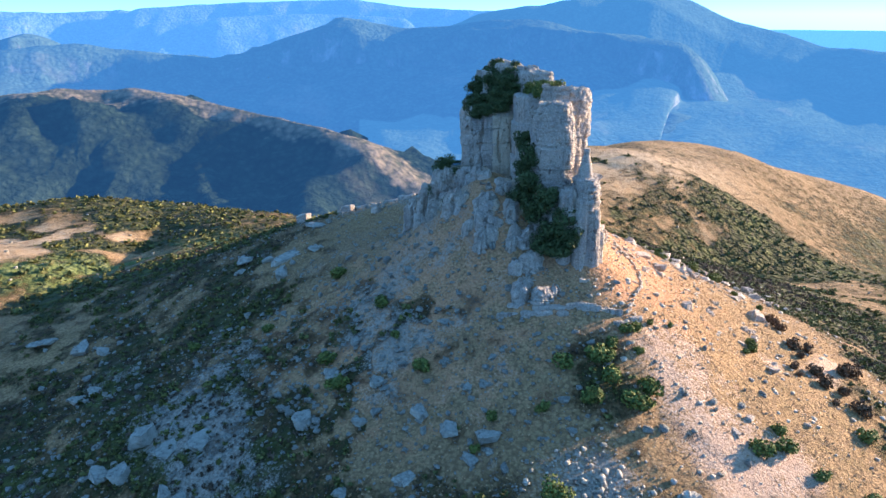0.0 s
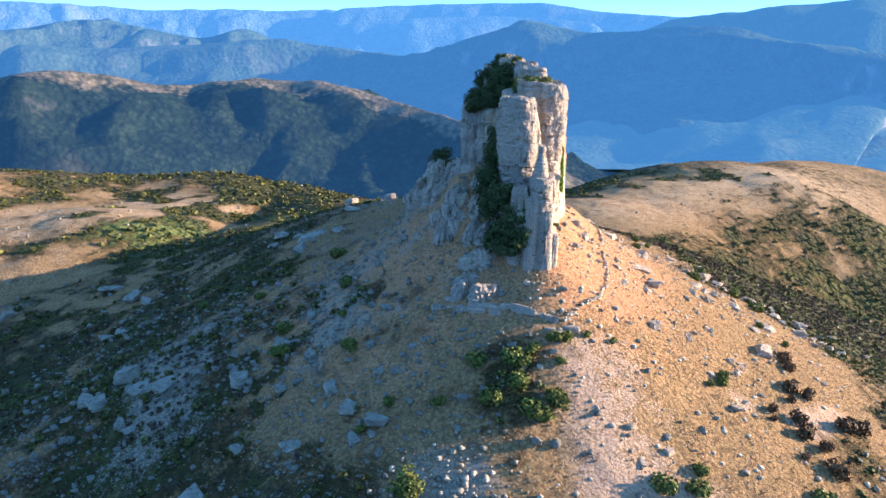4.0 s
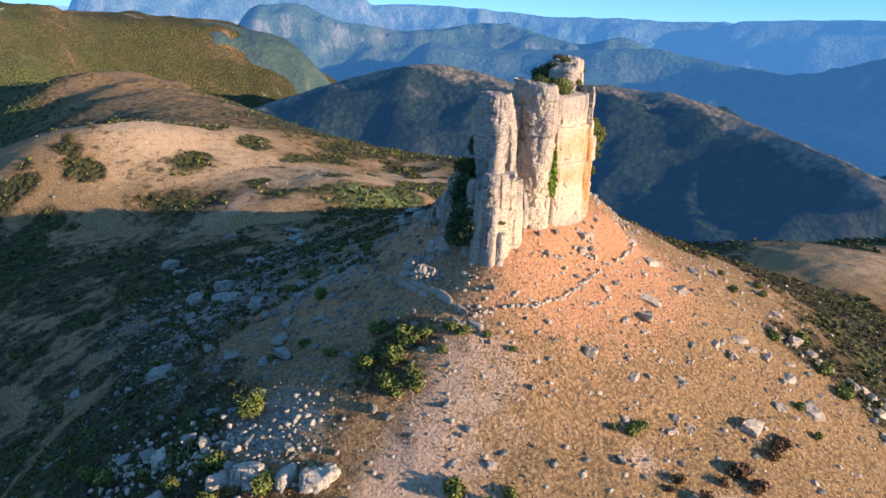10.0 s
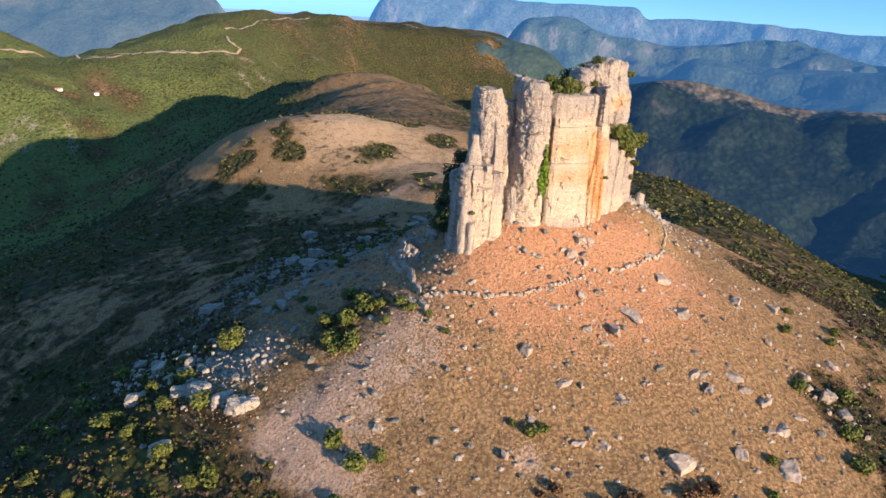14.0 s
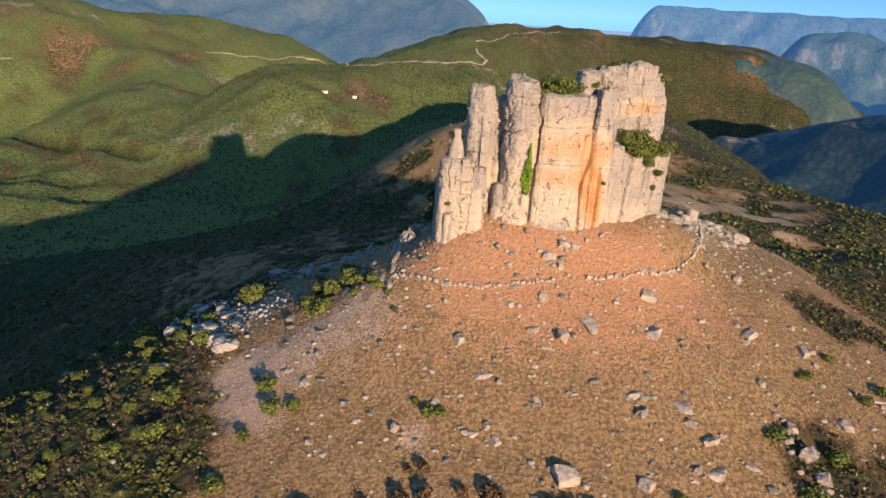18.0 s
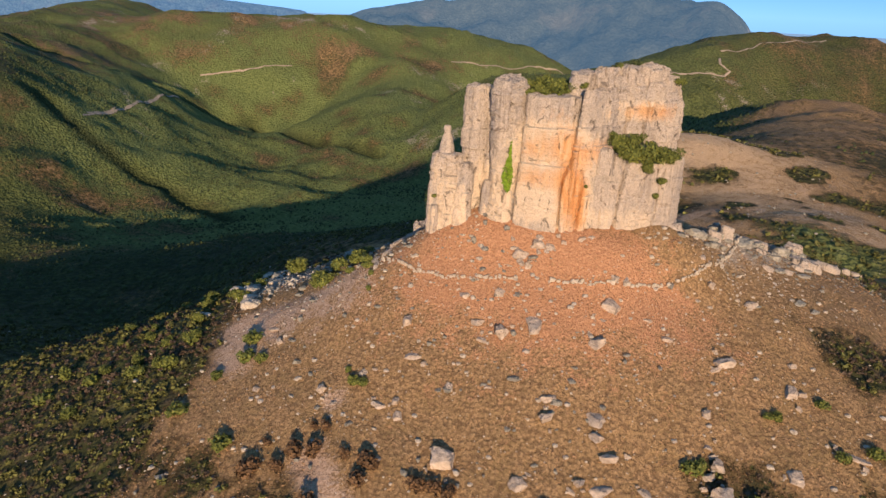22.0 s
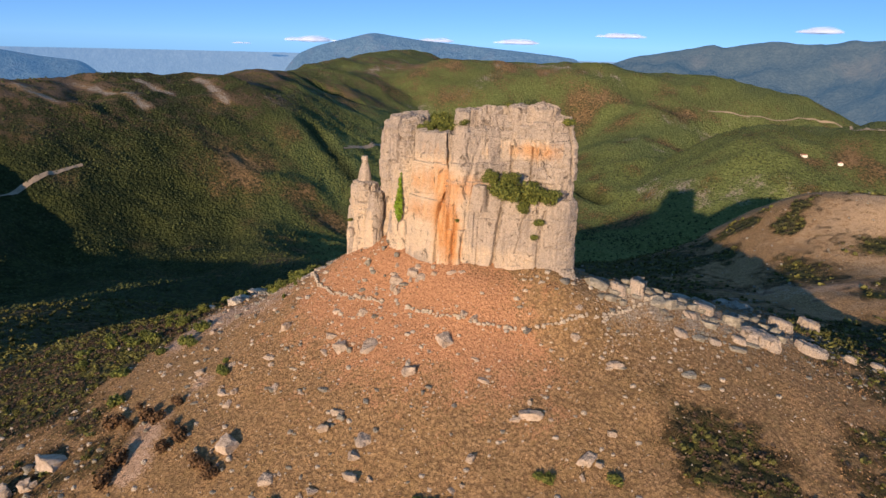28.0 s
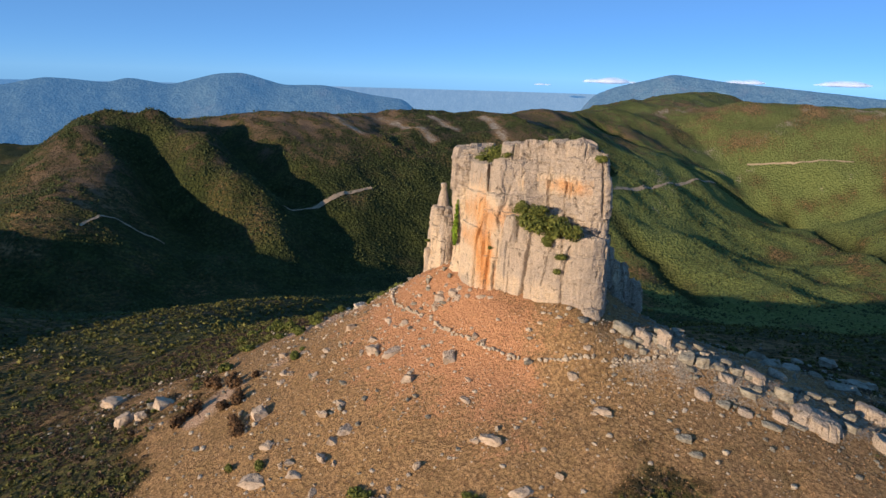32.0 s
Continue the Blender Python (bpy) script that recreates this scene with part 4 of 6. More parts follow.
rock_mass("spire", CRAG, oval(12.7, -32.0, 1.75, 2.0, 9), 29.8, 38.6, 11.3, column=5, bed=2.2, rough=0.35, top=0.25, parent=crag, cell=0.28, profile=((0, 1.0), (0.22, 1.06), (0.45, 0.92), (0.68, 0.62), (0.80, 0.42), (0.86, 0.40), (0.88, 0.52), (1.0, 0.46)), label="slender bottle-shaped rock needle")
rock_mass("rib", CRAG, oval(3.5, -27.5, 4.0, 4.4, 9), 2, 24.0, 13.9, 0.7, column=2.2, bed=5, rough=0.7, top=1.5, parent=crag)
rock_mass("rib", CRAG, oval(0.5, -13.5, 5.0, 6.5, 9), 4, 29.0, 14.3, 0.7, column=2.4, bed=5, rough=0.8, top=2.0, parent=crag)
rock_mass("rib", CRAG, oval(-6.0, -9.5, 4.2, 5.0, 9), 4, 25.5, 15.7, 0.7, column=2.2, bed=4, rough=0.8, top=1.6, parent=crag)
rock_mass("rib", CRAG, oval(-13.5, -3.5, 7.5, 6.5, 9), 4, 26.5, 16.1, 0.7, column=2.2, bed=4, rough=0.9, top=1.8, parent=crag)
rock_mass("rib", CRAG, oval(-20.0, 2.5, 7.0, 6.5, 9), 4, 26.0, 16.7, 0.7, column=2.2, bed=4, rough=0.9, top=1.8, parent=crag)
rock_mass("rib", CRAG, oval(-26.5, 4.5, 5.5, 6.0, 9), 2, 20.0, 16.9, 0.65, column=2.0, bed=3, rough=0.9, top=1.8, parent=crag)
rock_mass("rib", CRAG, oval(-4.5, -21.5, 3.0, 4.0, 9), 4, 23.0, 17.7, 0.65, column=2.0, bed=4, rough=0.8, top=1.6, parent=crag)
rock_mass("rib", CRAG, oval(4.6, -21.4, 5.6, 3.4, 9), 3, 46.0, 17.3, 0.8, column=6, bed=7, rough=0.6, top=1.6, parent=crag)
rock_mass("rib", CRAG, oval(12.6, -20.6, 3.4, 3.2, 8), 3, 25.0, 17.5, 0.5, lean=(-1.6, 0), column=4, bed=5, rough=0.7, top=1.0, parent=crag)
rock_mass("rib", CRAG, oval(13.2, -14.2, 2.9, 2.3, 8), 3, 24.0, 17.1, 0.62, column=1.8, bed=5, rough=0.6, top=1.0, parent=crag)
rock_mass("rib", CRAG, oval(-5.0, 26.0, 3.6, 4.4, 9), 2, 16.0, 18.1, 0.75, column=2.0, bed=4, rough=0.6, top=1.2, parent=crag)
for k, (ox, oy, wide, top_z) in enumerate(((-17.5, -10.5, 5.5, 21.0), (-10.0, -17.5, 4.8, 20.5), (-24.5, -4.0, 5.0, 17.5), (-31.0, 7.0, 4.8, 15.0), (-3.5, -28.5, 3.6, 17.5), (-14.5, -21.0, 3.8, 15.0), (-29.0, -2.0, 3.6, 12.5))):
    rock_mass("shoulder", CRAG, oval(ox, oy, wide, wide * 0.85, 10, 40 + 9 * k), 0, top_z, 90.1 + k * 1.9, 0.6, column=2.2, bed=2.6, rough=1.1, top=2.2, parent=crag)
# ribs that step down at the south end
for k, (ox, oy, wide, top_z) in enumerate(((11.4, -35.2, 2.1, 27.0), (14.6, -35.0, 1.7, 23.0), (8.2, -34.0, 2.4, 29.0), (6.0, -32.8, 2.2, 24.0), (17.0, -33.4, 1.3, 18.0))):
    rock_mass("rib", CRAG, oval(ox, oy, wide, wide * 1.05, 9), 1, top_z, 30.3 + k * 1.7, 0.82, lean=(0.1, 0.4), column=1.8, bed=4, rough=0.7, top=1.0, parent=crag)
# broken outcrops round the shaded foot
orng = random.Random(41)
for k in range(46):
    s = orng.random()
    ox, oy = 2 - 30 * s + orng.uniform(-4, 5), -33 + 42 * s + orng.uniform(-13, 5)
    size = orng.uniform(1.2, 3.4)
    rock_mass("outcrop", CRAG, oval(ox, oy, size * orng.uniform(0.9, 2.0), size, 8, orng.uniform(20, 80)), land1(ox, oy) - 3.5, land1(ox, oy) + size * orng.uniform(0.2, 0.75), 20 + k * 0.7, orng.uniform(0.6, 0.8), lean=(orng.uniform(-0.6, 0.2), orng.uniform(-0.3, 0.3)), column=1.4, bed=1.2, rough=1.1, top=2.0, parent=crag, cell=0.45)



# --- meshes shared by stones and bushes ---
def fast_mesh(name, verts, faces, mat):
    """A mesh from arrays, all faces of one size."""
    me = bpy.data.meshes.new(name)
    k = faces.shape[1]
    me.vertices.add(len(verts))
    me.vertices.foreach_set("co", verts.astype(np.float32).ravel())
    me.loops.add(faces.size)
    me.loops.foreach_set("vertex_index", faces.astype(np.int32).ravel())
    me.polygons.add(len(faces))
    me.polygons.foreach_set("loop_start", np.arange(0, faces.size, k, dtype=np.int32))
    me.polygons.foreach_set("loop_total", np.full(len(faces), k, dtype=np.int32))
    me.update(calc_edges=True)
    me.materials.append(mat)
    return me


def ball(sub):
    bm = bmesh.new()
    bmesh.ops.create_icosphere(bm, subdivisions=sub, radius=1.0)
    v = np.array([p.co[:] for p in bm.verts])
    f = np.array([[q.index for q in p.verts] for p in bm.faces])
    bm.free()
    return v, f


def stone_shape(seed, sub=3, cuts=13, rough=0.05, flat=(1, 1, 1)):
    """A broken stone: a ball cut by planes, with a weathered skin."""
    rng = np.random.RandomState(seed)
    v, f = ball(sub)
    sides = [np.roll((s, 0.0, 0.0), k) + rng.normal(size=3) * 0.22 for k in range(3) for s in (1, -1)]
    for k in range(cuts):
        n = sides[k] if k < 6 else rng.normal(size=3)
        n /= np.linalg.norm(n)
        d = rng.uniform(0.45, 0.62) if k < 6 else rng.uniform(0.5, 0.78)
        over = v @ n - d
        v = v - np.clip(over, 0, None)[:, None] * n
    crease = fbm(v[:, 0] * 2.2 + v[:, 1], v[:, 2] * 2.6 - v[:, 1] * 1.4, 1.0, 3, seed * 0.37, True)
    v = v * (1 - 1.6 * rough * np.clip(crease - 0.35, 0, 1))[:, None]
    v = v + rough * np.stack([fbm(v[:, 0] * 3 + v[:, 2] * 2, v[:, 1] * 3 + k * 5, 1.0, 3, seed * 0.1 + k) for k in range(3)], 1)
    v = v * np.array(flat)
    v[:, 2] -= v[:, 2].min()
    return v, f


STONE_SEEDS = ((3, (0.62, 0.5, 0.5)), (8, (0.55, 0.55, 0.6)), (15, (0.7, 0.45, 0.42)), (21, (0.5, 0.6, 0.45)), (34, (0.6, 0.52, 0.66)), (47, (0.66, 0.5, 0.36)))
SLAB_SEEDS = ((61, (0.75, 0.42, 0.26)), (72, (0.7, 0.5, 0.3)), (85, (0.8, 0.36, 0.32)))
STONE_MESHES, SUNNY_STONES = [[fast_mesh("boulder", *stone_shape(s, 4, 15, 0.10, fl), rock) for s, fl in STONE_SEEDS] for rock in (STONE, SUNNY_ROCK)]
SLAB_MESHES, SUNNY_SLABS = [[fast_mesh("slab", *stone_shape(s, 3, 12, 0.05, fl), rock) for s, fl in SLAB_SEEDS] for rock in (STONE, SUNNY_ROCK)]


def bury(me, x, y, size, sink=0.18):
    """Height at which a stone of that size sits firmly in the slope."""
    r = 0.35 * size
    low = min(land1(x + a * r, y + b * r) for a, b in ((1, 0), (-1, 0), (0, 1), (0, -1), (0, 0)))
    return low - sink * size * 0.3


def place_boulders(spots, label, group, seed, slabs=False):
    rng = random.Random(seed)
    for x, y, size in spots:
        size = min(size, 12)
        big = slabs and size > 5
        # sunny side takes the sunlit-coloured copy of the stone, the rest the grey one
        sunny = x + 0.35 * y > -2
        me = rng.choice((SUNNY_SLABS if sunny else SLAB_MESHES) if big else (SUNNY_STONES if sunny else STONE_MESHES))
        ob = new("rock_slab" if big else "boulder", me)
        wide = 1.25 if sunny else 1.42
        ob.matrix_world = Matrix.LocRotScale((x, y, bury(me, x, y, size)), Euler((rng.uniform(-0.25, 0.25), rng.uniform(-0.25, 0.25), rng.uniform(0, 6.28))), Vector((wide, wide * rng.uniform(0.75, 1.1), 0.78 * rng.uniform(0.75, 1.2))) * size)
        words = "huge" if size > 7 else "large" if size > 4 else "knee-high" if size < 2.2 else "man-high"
        tagged(ob, f"{words} {'sunlit-pink' if sunny else 'grey'} limestone {'slab' if big else 'boulder'} {label}", "slab" if big else "boulder", group)
        if size > 2.2:                                            # pieces broken off it lie beside it
            for _ in range(rng.choice((2, 2, 2, 3))):
                a, far, small = rng.uniform(0, 6.28), size * rng.uniform(0.5, 1.1), size * (0.16 + 0.42 * rng.uniform(0, 1) ** 2)
                px, py = x + far * math.cos(a), y + far * math.sin(a)
                chip = new("broken_rock", rng.choice(SUNNY_STONES if sunny else STONE_MESHES))
                chip.matrix_world = Matrix.LocRotScale((px, py, bury(None, px, py, small)), Euler((rng.uniform(-0.4, 0.4), rng.uniform(-0.4, 0.4), rng.uniform(0, 6.28))), Vector((1.15, rng.uniform(0.7, 1.0), rng.uniform(0.6, 0.95))) * small)
                tagged(chip, f"broken limestone piece {label}", "rock", "pieces beside the boulders")


BOULDERS_EAST = [(42.4, -28.3, 3.5), 
    (51.0, -22.9, 3.6), 
    (39.9, -11.3, 3.2), 
    (41.6, -5.3, 3.7), 
    (37.8, 1.7, 5.6), 
    (38.6, 16.7, 4.5), 
    (28.2, 16.8, 4.7), 
    (54.3, 19.8, 4.7), 
    (53.6, 9.9, 3.2), 
    (58.1, 10.5, 2.7), 
    (56.5, -11.7, 2.7), 
    (71.7, -6.4, 5.4), 
    (64.6, -20.0, 2.9), 
    (61.7, -22.0, 2.2), 
    (54.2, -3.3, 2.0), 
    (34.1, -17.2, 3.0), 
    (31.4, -8.8, 3.0), 
    (63.8, -36.3, 2.1), 
    (62.3, -58.6, 1.9), 
    (46.5, -63.1, 2.4), 
    (71.8, 9.4, 3.5), 
    (44.0, -8.8, 2.3), 
    (41.4, -67.9, 2.6), 
    (75.9, 18.8, 6.5), 
    (62.9, -24.9, 3.5), 
    (56.0, -32.8, 2.5), 
    (61.2, -41.0, 2.4), 
    (97.7, -47.1, 7.8), 
    (108.1, -47.0, 7.2), 
    (115.0, -78.6, 7.4)]
BOULDERS_NORTH = [(58.2, 21.1, 3.2), 
    (61.6, 24.4, 3.6), 
    (28.5, 43.3, 4.8), 
    (27.4, 57.4, 4.4), 
    (19.8, 57.8, 2.1), 
    (4.2, 47.9, 3.5), 
    (-6.7, 59.8, 3.4), 
    (29.2, 30.3, 2.5), 
    (26.6, 25.4, 2.0), 
    (39.0, 69.9, 5.1), 
    (49.3, 58.5, 4.0), 
    (64.4, 31.9, 2.9), 
    (67.2, 24.2, 4.7), 
    (68.1, 20.0, 2.3), 
    (-47.1, 44.4, 9.5), 
    (-23.9, 57.5, 10.9), 
    (-43.5, 75.5, 4.0), 
    (0.7, 34.7, 2.5), 
    (6.0, 37.8, 2.5), 
    (92.6, 45.5, 4.5), 
    (84.1, 46.7, 4.5), 
    (-75.8, 24.6, 8.6), 
    (-92.5, 35.1, 9.2), 
    (-69.6, 46.5, 6.4), 
    (-62.4, 54.5, 7.8), 
    (-66.8, 25.4, 4.7), 
    (-52.2, 75.2, 11.1), 
    (-62.0, 66.0, 7.7), 
    (-41.1, 61.0, 6.2), 
    (-29.9, 71.6, 3.5), 
    (-20.5, 35.3, 8.4), 
    (-26.3, 25.3, 4.1), 
    (-23.0, 45.8, 4.1), 
    (-26.5, 64.6, 4.0), 
    (-31.7, 66.2, 3.5)]
BOULDERS_SOUTH = [(22.4, -7.5, 4.0), 
    (17.7, -3.7, 2.3), 
    (21.6, 16.5, 2.0), 
    (20.1, 19.1, 1.7), 
    (-10.5, -56.3, 2.4), 
    (-27.0, -65.7, 4.2), 
    (-12.8, -74.7, 4.4), 
    (-16.1, -61.8, 3.0), 
    (-28.7, -80.1, 4.1), 
    (-16.1, -78.1, 2.9), 
    (14.7, -59.0, 2.5), 
    (-11.6, -62.2, 1.9), 
    (12.1, -39.6, 2.4), 
    (-20.2, -71.2, 4.2), 
    (-21.7, -43.8, 2.8)]
BOULDERS_WEST = [(-40.0, -64.6, 3.5), 
    (-87.6, -55.9, 6.1), 
    (-97.9, -60.8, 5.2), 
    (-79.8, -70.0, 3.4), 
    (-42.2, -80.2, 4.3), 
    (-44.8, -92.8, 6.8), 
    (-52.0, -98.8, 3.2), 
    (-174.9, -41.5, 7.4), 
    (-158.9, -43.2, 5.7), 
    (-139.7, 3.7, 5.3), 
    (-45.4, -49.4, 2.2), 
    (-93.4, -101.6, 5.2), 
    (-95.6, -51.5, 6.9), 
    (-79.5, -56.0, 6.5), 
    (-104.1, -59.0, 6.3), 
    (-36.9, -55.9, 3.5), 
    (-53.9, -60.2, 4.6), 
    (-48.4, -48.5, 3.7), 
    (-158.3, 14.7, 8.1), 
    (-130.5, -0.3, 4.9), 
    (-121.8, -23.7, 5.2), 
    (-126.7, -26.0, 4.1), 
    (-74.9, 13.0, 5.7), 
    (-84.4, -69.1, 4.3), 
    (-43.8, -40.2, 2.6)]
BUSHES_A = [(-0.6, -89.6, 9.0), 
    (23.1, -63.8, 6.6), 
    (14.9, -63.2, 5.5), 
    (15.2, -58.4, 4.1), 
    (16.5, -54.7, 3.5), 
    (21.2, -67.3, 4.6), 
    (23.3, -49.5, 3.2), 
    (52.6, -68.4, 5.9), 
    (58.8, -34.1, 3.2), 
    (55.7, -37.0, 1.9), 
    (-11.3, -69.8, 3.1), 
    (-14.8, -76.7, 2.2), 
    (-31.1, -128.8, 7.2), 
    (-14.8, -116.8, 5.0), 
    (-10.8, -126.9, 7.3), 
    (-4.9, -133.0, 7.2), 
    (6.3, -119.2, 5.5), 
    (-21.6, -139.2, 7.0), 
    (4.8, -99.9, 4.5), 
    (12.4, -105.8, 4.4), 
    (18.6, -96.6, 6.1), 
    (78.2, -8.7, 3.8), 
    (81.0, 10.5, 2.8), 
    (59.8, 52.3, 6.8), 
    (77.5, 39.9, 9.5), 
    (70.1, 43.3, 8.1), 
    (33.2, -44.1, 1.8), 
    (27.5, -46.5, 1.8), 
    (58.9, -31.6, 2.8), 
    (53.0, -64.5, 3.8), 
    (40.8, -96.8, 5.2), 
    (70.5, -37.1, 2.3), 
    (77.1, -38.3, 4.5)]
BUSHES_B = [(76.1, -45.5, 2.5), 
    (83.3, -46.0, 6.2), 
    (76.0, -26.2, 2.6), 
    (77.1, -19.2, 2.8), 
    (81.3, -39.3, 3.2), 
    (57.5, 39.6, 3.7), 
    (37.3, 53.0, 2.2), 
    (77.6, -5.2, 3.4), 
    (58.3, -73.9, 3.9), 
    (54.9, -105.7, 5.8), 
    (52.2, -96.4, 5.0), 
    (57.1, -121.9, 6.6), 
    (52.6, -137.5, 5.8), 
    (64.0, -133.5, 6.7), 
    (69.0, -77.7, 5.9), 
    (78.2, -57.4, 5.8), 
    (77.7, -2.6, 4.0), 
    (36.7, 54.8, 2.8), 
    (28.0, 63.8, 2.8), 
    (70.5, -34.1, 2.9), 
    (76.9, -33.9, 4.4), 
    (76.4, -21.4, 4.7), 
    (80.4, -21.0, 4.1), 
    (88.8, -27.2, 5.6), 
    (93.2, -24.3, 5.5), 
    (74.4, 15.4, 2.8), 
    (55.3, 41.5, 2.7), 
    (41.0, 67.5, 2.8), 
    (36.6, 73.6, 3.5), 
    (20.5, -50.8, 3.6), 
    (22.9, -55.8, 3.0), 
    (45.8, -72.2, 5.0), 
    (18.2, -67.5, 6.5)]
BUSHES_C = [(10.8, -67.1, 5.6), 
    (4.4, -59.6, 6.5), 
    (13.3, -58.7, 6.6), 
    (-26.8, -54.9, 4.8), 
    (-51.2, -43.6, 5.2), 
    (-46.4, -52.7, 5.5), 
    (-38.0, -31.7, 5.9), 
    (-53.9, -1.4, 9.8), 
    (-0.3, -69.0, 3.0), 
    (-71.5, -20.1, 3.7), 
    (-94.3, -17.3, 4.6), 
    (-33.5, -43.6, 2.8)]
WALL_LINE = [(22.2, -45.5), 
    (28.5, -33.6), 
    (30.2, -24.3), 
    (29.7, -16.6), 
    (27.2, -5.5), 
    (26.7, 3.1), 
    (25.2, 11.0), 
    (20.3, 20.7), 
    (12.7, 28.6), 
    (5.7, 34.2), 
    (-2.1, 38.7), 
    (-13.8, 42.4), 
    (-27.1, 44.1)]

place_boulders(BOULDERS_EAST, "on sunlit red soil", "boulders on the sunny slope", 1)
# squared slabs that lie along the ridge: x, y, length, height over length
EDGE_ROCKS = [(48 + 3.1 * k + ((k * 37) % 11 - 5) * 0.8, 50 - 0.45 * k + ((k * 53) % 13 - 6) * 1.5, 2.0 + ((k * 29) % 7) * 0.45) for k in range(19)]
place_boulders(EDGE_ROCKS, "along the scrubby edge of the slope", "rocks on the edge", 21)
RIDGE_SLABS = [(-41, 63, 16.5, 0.42), (-55, 72, 12.5, 0.40), (-60, 62, 10.0, 0.62), (-78, 64, 10.5, 0.75), (-66, 79, 5.6, 0.6), (-76, 84, 6.0, 0.6), (-35, 50, 8.5, 0.5), (-27, 50, 6.0, 0.4), (-33, 61, 5.8, 0.45), (-26, 58, 5.4, 0.4), (-19, 52, 5.6, 0.4),
               (-17, 40, 5.8, 1.35), (-13, 37, 6.0, 0.9), (-10, 32, 4.4, 0.8), (-20, 44, 4.5, 0.6), (-23, 46, 3.8, 0.8), (-30, 54, 4.8, 0.5), (-38, 56, 4.6, 0.7), (-29, 62, 3.6, 0.5), (-22, 55, 3.4, 0.5), (-8, 60, 3.5, 0.5), (-8, 64, 2.8, 0.5), (-47, 46, 7.5, 0.5)]
rrng = random.Random(63)
for _ in range(46):                                               # rubble between the slabs
    u, off = rrng.random(), rrng.gauss(0, 3.6)
    RIDGE_SLABS.append((-8 - 44 * u + off * 0.6, 31 + 33 * u + off * 0.8, rrng.uniform(1.4, 3.6), rrng.uniform(0.4, 0.9)))
BOULDERS_NORTH = [b for b in BOULDERS_NORTH if b[0] > 0 or b[1] < 30 or b[0] < -62 and b[1] < 50]
block_rng = random.Random(14)
BLOCKS = [fast_mesh("rock_slab", *stone_shape(s, 4, 16, 0.07), STONE) for s in (505, 517, 523, 541)]
for k, (x, y, long, high) in enumerate(RIDGE_SLABS):
    words = f"{'huge' if long > 9 else 'large' if long > 4 else 'small'} squared limestone slab tilted along the ridge"
    if long > 5.3:
        turn = 135 + block_rng.uniform(-16, 16)
        low = bury(None, x, y, long * 0.5)
        ob = rock_mass("rock_slab", CRAG, oval(x, y, long * 0.36, long * block_rng.uniform(0.2, 0.28), 12, turn, 6.0), low - 2.5, low + 0.6 + long * high * 0.42, 60 + k * 1.3, 0.86, column=3.5, bed=2.6, rough=0.7, top=0.8, tilt=(0.22, -0.22), cell=0.35, rounding=1)
        tagged(ob, words, "slab", "slabs of the ridge")
        continue
    ob = new("rock_slab", block_rng.choice(BLOCKS))
    lift = bury(None, x, y, long * 0.7) - 0.08 * long
    ob.matrix_world = Matrix.LocRotScale((x, y, lift), Euler((radians(block_rng.uniform(-8, 8)), radians(block_rng.uniform(4, 16)), radians(135 + block_rng.uniform(-16, 16)))), (long * 0.85, long * block_rng.uniform(0.42, 0.6), long * high * 0.7))
    tagged(ob, words, "slab", "slabs of the ridge")
place_boulders(BOULDERS_NORTH, "on the ridge of fallen rock", "boulders along the ridge", 2, True)
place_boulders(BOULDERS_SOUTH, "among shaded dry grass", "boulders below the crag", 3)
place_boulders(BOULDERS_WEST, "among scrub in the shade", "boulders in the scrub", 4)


place_boulders([(21.5, -7, 4.2), (19.5, -3.5, 3.6), (22.5, -4, 2.6), (20.5, -9, 2.4), (18.6, -0.5, 3.0), (17.4, 2.5, 2.6), (24, -6, 2.0), (18.8, -10.5, 1.8), (15.5, 6.5, 2.4), (13.8, 8.6, 1.8), (20.2, -1.0, 1.8)], "fallen at the foot of the face", "blocks below the face", 12)


# --- loose stones, too many to count ---
def scatter(n, seed, rmin, rmax, weight):
    """Places over the ground, picked by a weight from 0 to 1."""
    rng = np.random.RandomState(seed)
    r = np.sqrt(rng.uniform(rmin ** 2, rmax ** 2, n))
    a = rng.uniform(0, 2 * math.pi, n)
    x, y = 3 + r * np.cos(a), -3 + r * np.sin(a)
    keep = rng.uniform(0, 1, n) < weight(x, y)
    return x[keep], y[keep], rng


def strew(name, shapes, mat, x, y, size, rng, label, category, sink=0.15, squash=(0.6, 1.0)):
    """One object of kind stuff: many small pieces on the ground."""
    z = land(x, y)
    pick = rng.randint(0, len(shapes), len(x))
    turn = rng.uniform(0, 2 * math.pi, len(x))
    tall = rng.uniform(*squash, len(x))
    vs, fs, base = [], [], 0
    for k, (v, f) in enumerate(shapes):
        m = pick == k
        if not m.any():
            continue
        c, s = np.cos(turn[m])[:, None], np.sin(turn[m])[:, None]
        sz = size[m][:, None]
        vx = (v[None, :, 0] * c - v[None, :, 1] * s) * sz + x[m][:, None]
        vy = (v[None, :, 0] * s + v[None, :, 1] * c) * sz + y[m][:, None]
        vz = v[None, :, 2] * sz * tall[m][:, None] + (z[m] - sink * size[m])[:, None]
        n = int(m.sum())
        vs.append(np.stack([vx, vy, vz], -1).reshape(-1, 3))
        fs.append((f[None] + (np.arange(n) * len(v))[:, None, None] + base).reshape(-1, f.shape[1]))
        base += n * len(v)
    return tagged(new(name, fast_mesh(name, np.concatenate(vs), np.concatenate(fs), mat)), label, category, kind="stuff")


PEBBLES = [stone_shape(s, 1, 9, 0.04) for s in (101, 113, 127, 131, 149)]


